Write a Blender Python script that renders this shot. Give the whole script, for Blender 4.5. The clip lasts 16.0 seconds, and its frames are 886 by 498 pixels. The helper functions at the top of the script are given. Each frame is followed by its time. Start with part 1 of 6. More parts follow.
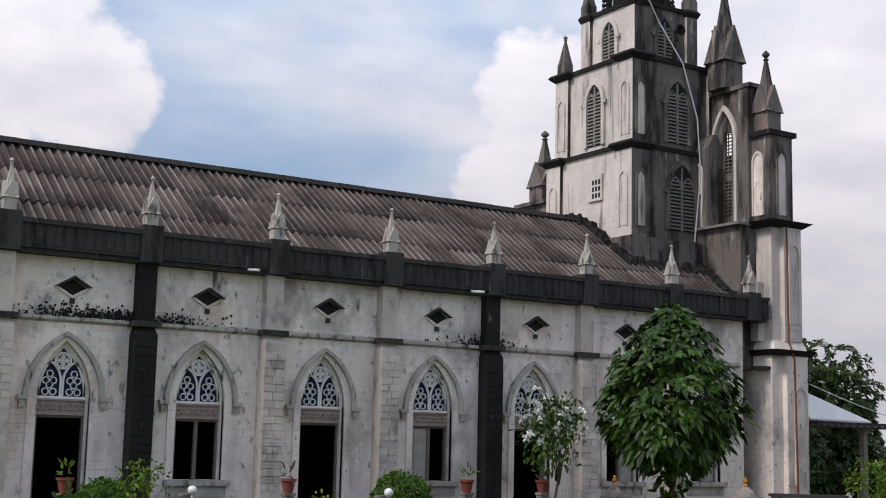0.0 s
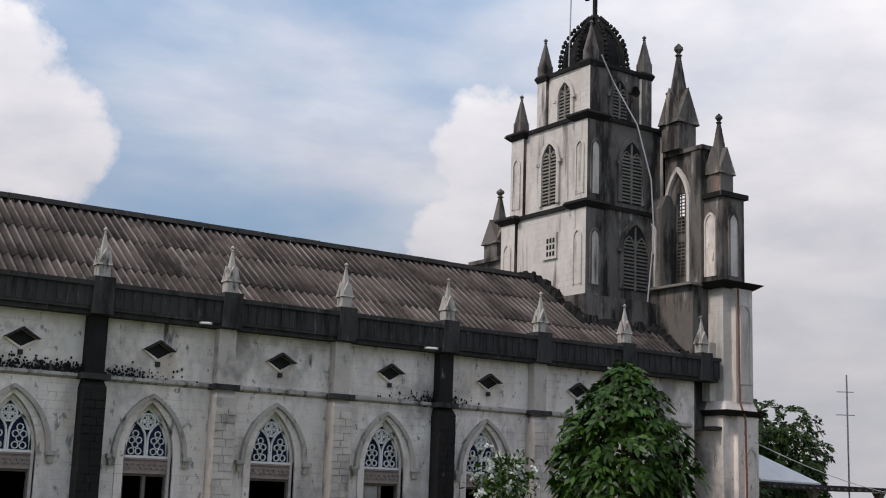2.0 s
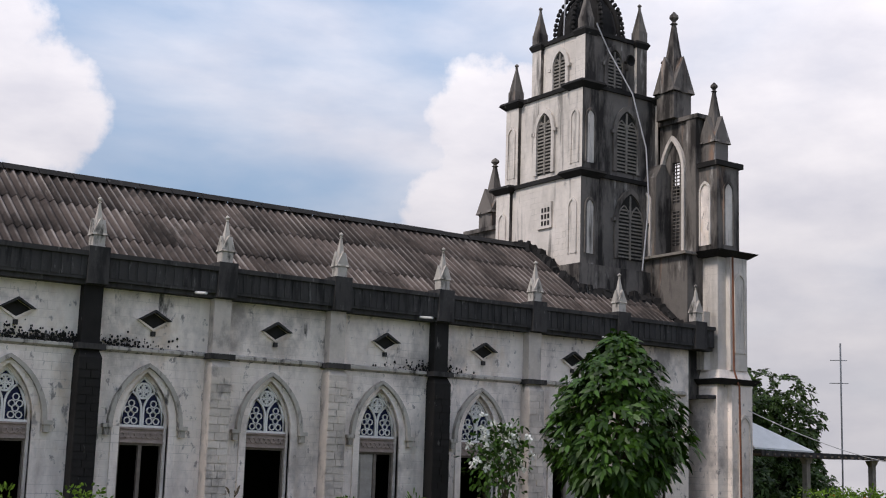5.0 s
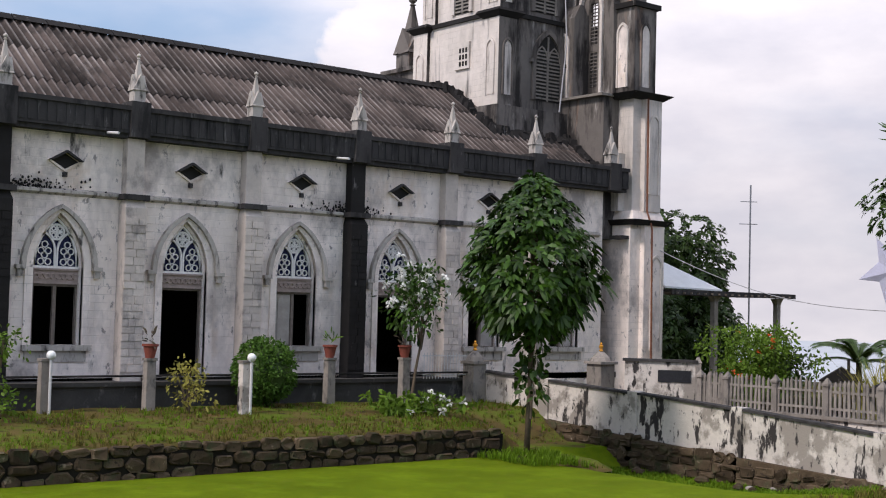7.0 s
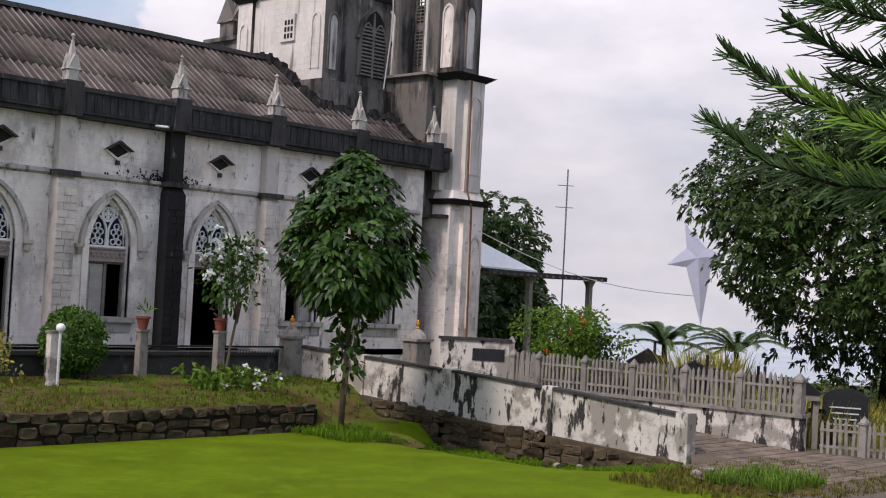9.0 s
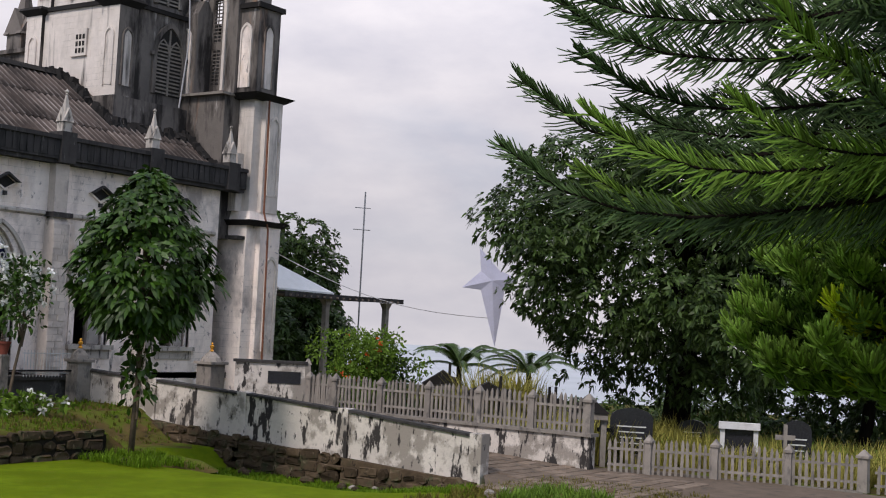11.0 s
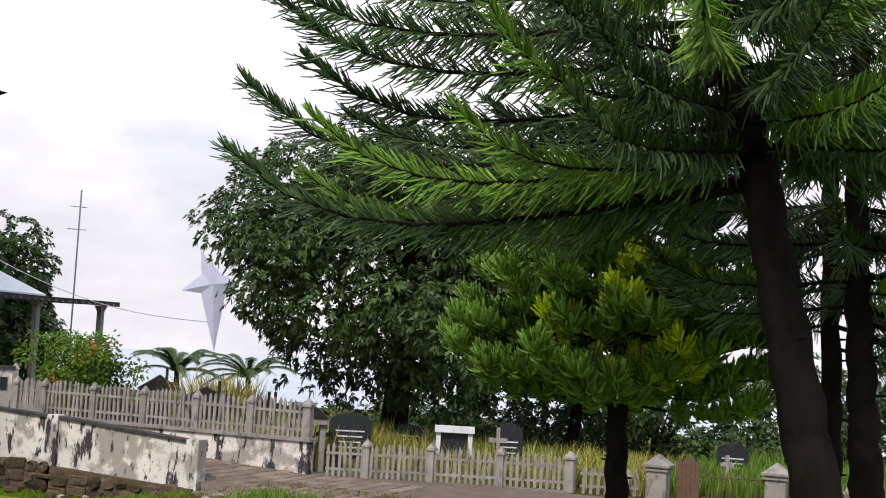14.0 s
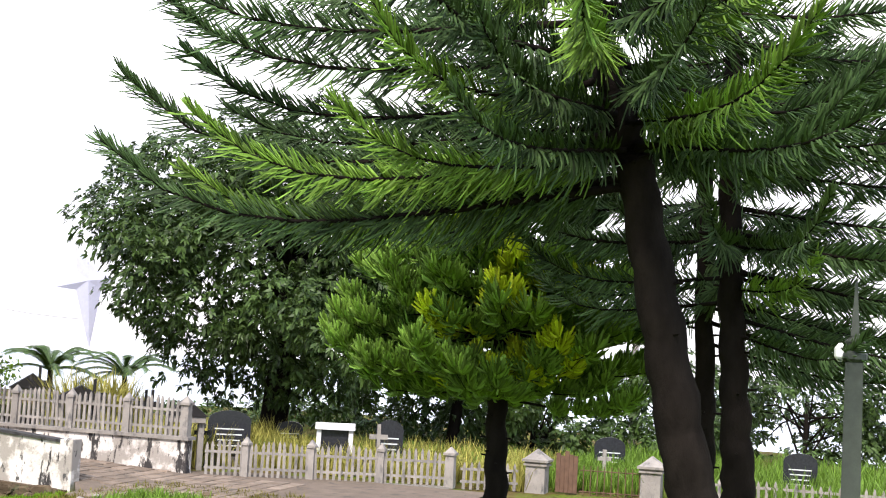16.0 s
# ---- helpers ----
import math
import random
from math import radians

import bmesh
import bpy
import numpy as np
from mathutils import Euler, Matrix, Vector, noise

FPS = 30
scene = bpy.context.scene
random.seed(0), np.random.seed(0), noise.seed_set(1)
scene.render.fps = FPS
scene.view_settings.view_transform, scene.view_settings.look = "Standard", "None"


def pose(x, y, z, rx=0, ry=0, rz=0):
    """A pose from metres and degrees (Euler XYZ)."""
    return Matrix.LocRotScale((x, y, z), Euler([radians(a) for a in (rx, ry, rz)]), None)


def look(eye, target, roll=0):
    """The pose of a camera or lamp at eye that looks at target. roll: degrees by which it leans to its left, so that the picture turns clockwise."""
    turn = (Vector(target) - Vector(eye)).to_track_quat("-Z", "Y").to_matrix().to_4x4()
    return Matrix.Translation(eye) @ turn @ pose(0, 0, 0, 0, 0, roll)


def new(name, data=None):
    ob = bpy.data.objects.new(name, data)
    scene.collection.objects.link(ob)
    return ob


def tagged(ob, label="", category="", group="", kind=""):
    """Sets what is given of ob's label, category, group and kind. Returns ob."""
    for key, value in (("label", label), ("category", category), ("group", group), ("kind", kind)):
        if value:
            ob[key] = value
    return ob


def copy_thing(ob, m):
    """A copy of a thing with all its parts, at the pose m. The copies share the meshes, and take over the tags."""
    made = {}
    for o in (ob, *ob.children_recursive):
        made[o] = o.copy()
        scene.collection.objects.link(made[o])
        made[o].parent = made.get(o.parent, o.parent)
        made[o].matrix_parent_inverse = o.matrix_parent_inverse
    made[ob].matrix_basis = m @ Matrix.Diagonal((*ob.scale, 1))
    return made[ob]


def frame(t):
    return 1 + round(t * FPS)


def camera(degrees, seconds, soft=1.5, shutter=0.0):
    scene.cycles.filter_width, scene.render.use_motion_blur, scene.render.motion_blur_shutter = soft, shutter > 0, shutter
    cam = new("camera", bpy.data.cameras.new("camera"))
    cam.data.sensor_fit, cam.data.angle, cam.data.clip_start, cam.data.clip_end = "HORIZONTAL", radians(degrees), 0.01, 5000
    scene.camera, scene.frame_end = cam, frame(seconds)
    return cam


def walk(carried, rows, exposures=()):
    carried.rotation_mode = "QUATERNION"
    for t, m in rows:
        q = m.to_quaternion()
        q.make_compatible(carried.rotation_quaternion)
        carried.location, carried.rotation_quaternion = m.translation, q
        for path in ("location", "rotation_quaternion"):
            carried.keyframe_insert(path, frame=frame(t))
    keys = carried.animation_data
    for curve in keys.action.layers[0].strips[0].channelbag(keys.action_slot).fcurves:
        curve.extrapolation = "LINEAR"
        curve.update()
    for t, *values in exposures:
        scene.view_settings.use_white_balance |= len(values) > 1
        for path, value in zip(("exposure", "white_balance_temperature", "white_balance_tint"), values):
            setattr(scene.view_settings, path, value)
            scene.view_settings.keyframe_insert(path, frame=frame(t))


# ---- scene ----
cam = camera(37.33, 16.0, 1.1)
EYE = (0.0, 0.0, 3.4)
# seconds, then the camera's turn in degrees; it pans where it stands
ROWS = [
    (0.0, 98.322, -1.326, -32.764),
    (0.5, 98.977, -1.028, -33.551),
    (1.0, 99.716, -1.174, -34.218),
    (1.5, 100.467, -1.537, -34.593),
    (2.0, 100.834, -1.877, -34.877),
    (2.5, 101.473, -1.871, -34.939),
    (3.0, 101.985, -1.871, -35.120),
    (3.2, 102.064, -1.752, -35.214),
    (5.3, 98.460, -1.858, -35.245),
    (5.5, 97.647, -1.907, -35.561),
    (6.0, 95.468, -1.505, -35.904),
    (6.5, 93.767, -1.278, -37.080),
    (7.0, 92.674, -1.515, -38.693),
    (7.5, 92.372, -2.108, -40.985),
    (8.0, 92.272, -2.217, -43.213),
    (8.2, 91.945, -2.362, -43.807),
    (10.5, 93.454, -3.217, -53.270),
    (11.0, 93.361, -2.932, -55.491),
    (11.5, 93.429, -2.587, -57.403),
    (12.0, 93.121, -2.531, -59.781),
    (12.5, 93.314, -2.766, -61.946),
    (13.0, 93.620, -3.036, -63.811),
    (13.5, 94.046, -3.095, -65.410),
    (14.0, 94.225, -3.281, -67.630),
    (14.5, 94.223, -3.282, -68.979),
    (15.0, 94.227, -3.244, -70.682),
    (15.5, 94.293, -3.026, -71.529),
    (16.0, 94.367, -3.073, -72.819),
]
EXPOSURES = [(0.0, 0.05, 6500, 15), (3.0, -0.2, 6500, 12), (5.5, 0.15, 6500, 16), (7.0, 0.35, 6500, 18), (8.2, 0.33, 6500, 18), (11.0, 0.1, 6500, 17), (12.5, 0.15, 6500, 16), (13.5, 0.35, 6500, 15), (14.2, 0.8, 6500, 15), (15.0, 1.3, 6500, 15), (16.0, 1.5, 6500, 15)]
walk(cam, [(t, pose(*EYE, rx, ry, rz)) for t, rx, ry, rz in ROWS], EXPOSURES)

# ---- sky and sun ----
SUN_AZ, SUN_EL = radians(267), radians(47)   # compass-like angle from +y towards +x
world = bpy.data.worlds.new("sky")
scene.world = world
world.use_nodes = True
wn, wl = world.node_tree.nodes, world.node_tree.links
wn.clear()


def wnode(kind, **values):
    n = wn.new(kind)
    for k, v in values.items():
        n.inputs[k].default_value = v
    return n


w_out, w_bg = wnode("ShaderNodeOutputWorld"), wnode("ShaderNodeBackground", Strength=0.11)
w_sky = wnode("ShaderNodeTexSky")
w_sky.sky_type, w_sky.sun_disc = "NISHITA", False
w_sky.sun_elevation, w_sky.sun_rotation = SUN_EL, SUN_AZ
w_sky.air_density, w_sky.dust_density = 1.2, 1.5
w_geo = wnode("ShaderNodeTexCoord")


def w_link(out, node, key):
    wl.new(out, node.inputs[key])
    return node


def w_math(op, a, b):
    n = wn.new("ShaderNodeMath")
    n.operation, n.use_clamp = op, False
    for i, v in enumerate((a, b)):
        if isinstance(v, float):
            n.inputs[i].default_value = v
        else:
            wl.new(v, n.inputs[i])
    return n.outputs["Value"]


def w_span(value, lo, hi, to_lo=0.0, to_hi=1.0):
    n = wn.new("ShaderNodeMapRange")
    n.interpolation_type = "SMOOTHSTEP"
    for key, v in (("From Min", lo), ("From Max", hi), ("To Min", to_lo), ("To Max", to_hi)):
        n.inputs[key].default_value = v
    wl.new(value, n.inputs["Value"])
    return n.outputs["Result"]


w_map = w_link(w_geo.outputs["Generated"], wnode("ShaderNodeMapping", Scale=(1.0, 1.0, 2.4), Location=(0.35, 0.1, 0.0)), "Vector")
w_big = w_link(w_map.outputs["Vector"], wnode("ShaderNodeTexNoise", Scale=2.4, Detail=9.0, Roughness=0.5, Distortion=0.3), "Vector")
w_fine = w_link(w_map.outputs["Vector"], wnode("ShaderNodeTexNoise", Scale=7.0, Detail=8.0, Roughness=0.55), "Vector")
w_edge = w_link(w_geo.outputs["Generated"], wnode("ShaderNodeTexNoise", Scale=22.0, Detail=7.0, Roughness=0.6), "Vector")
w_axes = w_link(w_geo.outputs["Generated"], wnode("ShaderNodeSeparateXYZ"), "Vector")
# overcast away to the east, thin broken cloud elsewhere
w_east = w_span(w_axes.outputs["X"], 0.50, 0.78)
w_cover = w_span(w_math("ADD", w_big.outputs["Fac"], w_math("MULTIPLY", w_east, 0.35)), 0.38, 0.74, 0.06, 1.0)
# the cumulus heads: compass angle, height, radius in degrees
for az, el, r in ((16.5, 14.6, 3.4), (13.8, 17.4, 3.4), (12.0, 13.0, 3.2), (37.0, 14.6, 3.6), (39.5, 12.0, 4.2), (35.0, 11.2, 2.6), (41.5, 16.5, 3.0)):
    n = wn.new("ShaderNodeVectorMath")
    n.operation = "DISTANCE"
    wl.new(w_geo.outputs["Generated"], n.inputs[0])
    a, e = radians(az), radians(el)
    n.inputs[1].default_value = (math.sin(a) * math.cos(e), math.cos(a) * math.cos(e), math.sin(e))
    rough_edge = w_math("ADD", n.outputs["Value"], w_math("MULTIPLY", w_edge.outputs["Fac"], 0.07))
    w_cover = w_math("MAXIMUM", w_cover, w_span(rough_edge, radians(r) + 0.044, radians(r) + 0.018))
w_shade = w_link(w_fine.outputs["Fac"], wn.new("ShaderNodeValToRGB"), "Fac")
w_shade.color_ramp.elements[0].position, w_shade.color_ramp.elements[1].position = 0.34, 0.62
w_shade.color_ramp.elements[0].color, w_shade.color_ramp.elements[1].color = (7.7, 7.8, 8.4, 1), (9.8, 9.7, 9.9, 1)
w_blue = wn.new("ShaderNodeMix")
w_blue.data_type, w_blue.blend_type = "RGBA", "MIX"
w_blue.inputs["Factor"].default_value = 0.5
wl.new(w_sky.outputs["Color"], w_blue.inputs["A"])
w_blue.inputs["B"].default_value = (3.3, 5.9, 9.3, 1)
w_mix = wn.new("ShaderNodeMix")
w_mix.data_type = "RGBA"
wl.new(w_cover, w_mix.inputs["Factor"])
wl.new(w_blue.outputs["Result"], w_mix.inputs["A"])
wl.new(w_shade.outputs["Color"], w_mix.inputs["B"])
w_low = wn.new("ShaderNodeMix")          # cloud bases are greyer towards the horizon
w_low.data_type, w_low.blend_type = "RGBA", "MULTIPLY"
w_low.inputs["Factor"].default_value = 1.0
w_grey = wn.new("ShaderNodeCombineXYZ")
for key in ("X", "Y", "Z"):
    wl.new(w_span(w_axes.outputs["Z"], 0.03, 0.42, 0.58, 1.0), w_grey.inputs[key])
wl.new(w_mix.outputs["Result"], w_low.inputs["A"])
wl.new(w_grey.outputs["Vector"], w_low.inputs["B"])
wl.new(w_low.outputs["Result"], w_bg.inputs["Color"])
wl.new(w_bg.outputs["Background"], w_out.inputs["Surface"])

sun = new("sun", bpy.data.lights.new("sun", "SUN"))
sun.data.energy, sun.data.angle, sun.data.color = 2.2, radians(10), (1.0, 0.95, 0.87)
sun_dir = Vector((math.sin(SUN_AZ) * math.cos(SUN_EL), math.cos(SUN_AZ) * math.cos(SUN_EL), math.sin(SUN_EL)))
sun.matrix_world = look(sun_dir * 100, (0, 0, 0))


# ---- materials ----
def material(name, color, rough=0.8, vary=0.25, scale=3.0, bump=0.3, bump_scale=40.0, metal=0.0, spec=0.12,
             stains=(), per_object=0.0, per_island=0.0, transmit=0.0, stretch=(1, 1, 1), courses=False, crests=None):
    """A procedural surface. stains: (colour, low, high, scale, stretch) layers laid over the base by noise."""
    m = bpy.data.materials.new(name)
    m.use_nodes = True
    nt_, b = m.node_tree, m.node_tree.nodes["Principled BSDF"]
    nd, ln = nt_.nodes, nt_.links
    geo = nd.new("ShaderNodeNewGeometry")

    def noise_at(sc, st=(1, 1, 1), detail=6.0, rough_=0.6):
        mp = nd.new("ShaderNodeMapping")
        mp.inputs["Scale"].default_value = st
        ln.new(geo.outputs["Position"], mp.inputs["Vector"])
        n = nd.new("ShaderNodeTexNoise")
        n.inputs["Scale"].default_value, n.inputs["Detail"].default_value, n.inputs["Roughness"].default_value = sc, detail, rough_
        ln.new(mp.outputs["Vector"], n.inputs["Vector"])
        return n.outputs["Fac"]

    def mixer(fac, a, bb, blend="MIX"):
        mx = nd.new("ShaderNodeMix")
        mx.data_type, mx.blend_type = "RGBA", blend
        if isinstance(fac, float):
            mx.inputs["Factor"].default_value = fac
        else:
            ln.new(fac, mx.inputs["Factor"])
        for key, v in (("A", a), ("B", bb)):
            if isinstance(v, tuple):
                mx.inputs[key].default_value = (*v[:3], 1)
            else:
                ln.new(v, mx.inputs[key])
        return mx.outputs["Result"]

    def span(fac, lo, hi):
        r = nd.new("ShaderNodeMapRange")
        r.inputs["From Min"].default_value, r.inputs["From Max"].default_value = lo, hi
        ln.new(fac, r.inputs["Value"])
        return r.outputs["Result"]

    dark = tuple(c * (1 - vary) for c in color)
    light = tuple(min(1, c * (1 + vary * 0.6)) for c in color)
    col = mixer(span(noise_at(scale, stretch), 0.3, 0.7), dark, light)
    fine = noise_at(scale * 9, stretch, 4.0)
    col = mixer(span(fine, 0.35, 0.7), col, mixer(0.35, col, tuple(c * 0.75 for c in color)))
    for stain, lo, hi, sc, st in stains:
        col = mixer(span(noise_at(sc, st, 8.0, 0.65), lo, hi), col, stain)
    if crests:   # paler crests of the corrugation, broken up by noise: pitch, first crest, colour
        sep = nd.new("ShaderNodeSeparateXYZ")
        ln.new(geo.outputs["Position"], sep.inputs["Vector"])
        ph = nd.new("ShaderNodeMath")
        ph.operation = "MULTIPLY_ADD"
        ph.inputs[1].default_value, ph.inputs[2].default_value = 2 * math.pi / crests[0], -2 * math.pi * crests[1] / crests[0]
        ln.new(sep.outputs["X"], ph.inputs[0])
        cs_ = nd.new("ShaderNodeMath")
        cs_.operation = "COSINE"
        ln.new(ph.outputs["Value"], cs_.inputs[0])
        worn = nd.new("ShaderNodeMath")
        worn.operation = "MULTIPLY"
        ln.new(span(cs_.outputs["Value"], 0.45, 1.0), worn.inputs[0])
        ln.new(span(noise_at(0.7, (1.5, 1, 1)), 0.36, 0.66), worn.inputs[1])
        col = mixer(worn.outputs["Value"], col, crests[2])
    joint = None
    if courses:   # block joints that show through the plaster
        sx = nd.new("ShaderNodeSeparateXYZ")
        ln.new(geo.outputs["Position"], sx.inputs["Vector"])
        add = nd.new("ShaderNodeMath")
        ln.new(sx.outputs["X"], add.inputs[0])
        ln.new(sx.outputs["Y"], add.inputs[1])
        cb = nd.new("ShaderNodeCombineXYZ")
        ln.new(add.outputs["Value"], cb.inputs["X"])
        ln.new(sx.outputs["Z"], cb.inputs["Y"])
        br = nd.new("ShaderNodeTexBrick")
        for key, v in (("Scale", 1.0), ("Mortar Size", 0.008), ("Mortar Smooth", 0.6), ("Brick Width", 0.46), ("Row Height", 0.21)):
            br.inputs[key].default_value = v
        ln.new(cb.outputs["Vector"], br.inputs["Vector"])
        joint = br.outputs["Fac"]
        mask = nd.new("ShaderNodeMath")
        mask.operation = "MULTIPLY"
        ln.new(joint, mask.inputs[0])
        ln.new(span(noise_at(0.7, (1, 1, 1)), 0.48, 0.66), mask.inputs[1])
        half = nd.new("ShaderNodeMath")
        half.operation = "MULTIPLY"
        half.inputs[1].default_value = 0.5
        ln.new(mask.outputs["Value"], half.inputs[0])
        col = mixer(half.outputs["Value"], col, (0.20, 0.185, 0.17))
    for amount, node, out in ((per_object, "ShaderNodeObjectInfo", "Random"), (per_island, "ShaderNodeNewGeometry", "Random Per Island")):
        if amount:
            src = nd.new(node).outputs[out]
            hsv = nd.new("ShaderNodeHueSaturation")
            ln.new(col, hsv.inputs["Color"])
            mr = nd.new("ShaderNodeMapRange")
            mr.inputs["To Min"].default_value, mr.inputs["To Max"].default_value = 1 - amount, 1 + amount
            ln.new(src, mr.inputs["Value"])
            ln.new(mr.outputs["Result"], hsv.inputs["Value"])
            col = hsv.outputs["Color"]
    ln.new(col, b.inputs["Base Color"])
    b.inputs["Roughness"].default_value, b.inputs["Metallic"].default_value = rough, metal
    b.inputs["Specular IOR Level"].default_value = spec
    if bump:
        bp = nd.new("ShaderNodeBump")
        bp.inputs["Strength"].default_value, bp.inputs["Distance"].default_value = bump, 0.02
        height = noise_at(bump_scale, stretch)
        if joint:
            sub = nd.new("ShaderNodeMath")
            sub.operation = "SUBTRACT"
            ln.new(height, sub.inputs[0])
            ln.new(joint, sub.inputs[1])
            height = sub.outputs["Value"]
        ln.new(height, bp.inputs["Height"])
        ln.new(bp.outputs["Normal"], b.inputs["Normal"])
    if transmit:
        tr = nd.new("ShaderNodeBsdfTranslucent")
        ln.new(col, tr.inputs["Color"])
        mx = nd.new("ShaderNodeMixShader")
        mx.inputs["Fac"].default_value = transmit
        ln.new(b.outputs["BSDF"], mx.inputs[1])
        ln.new(tr.outputs["BSDF"], mx.inputs[2])
        ln.new(mx.outputs["Shader"], nd["Material Output"].inputs["Surface"])
    return m


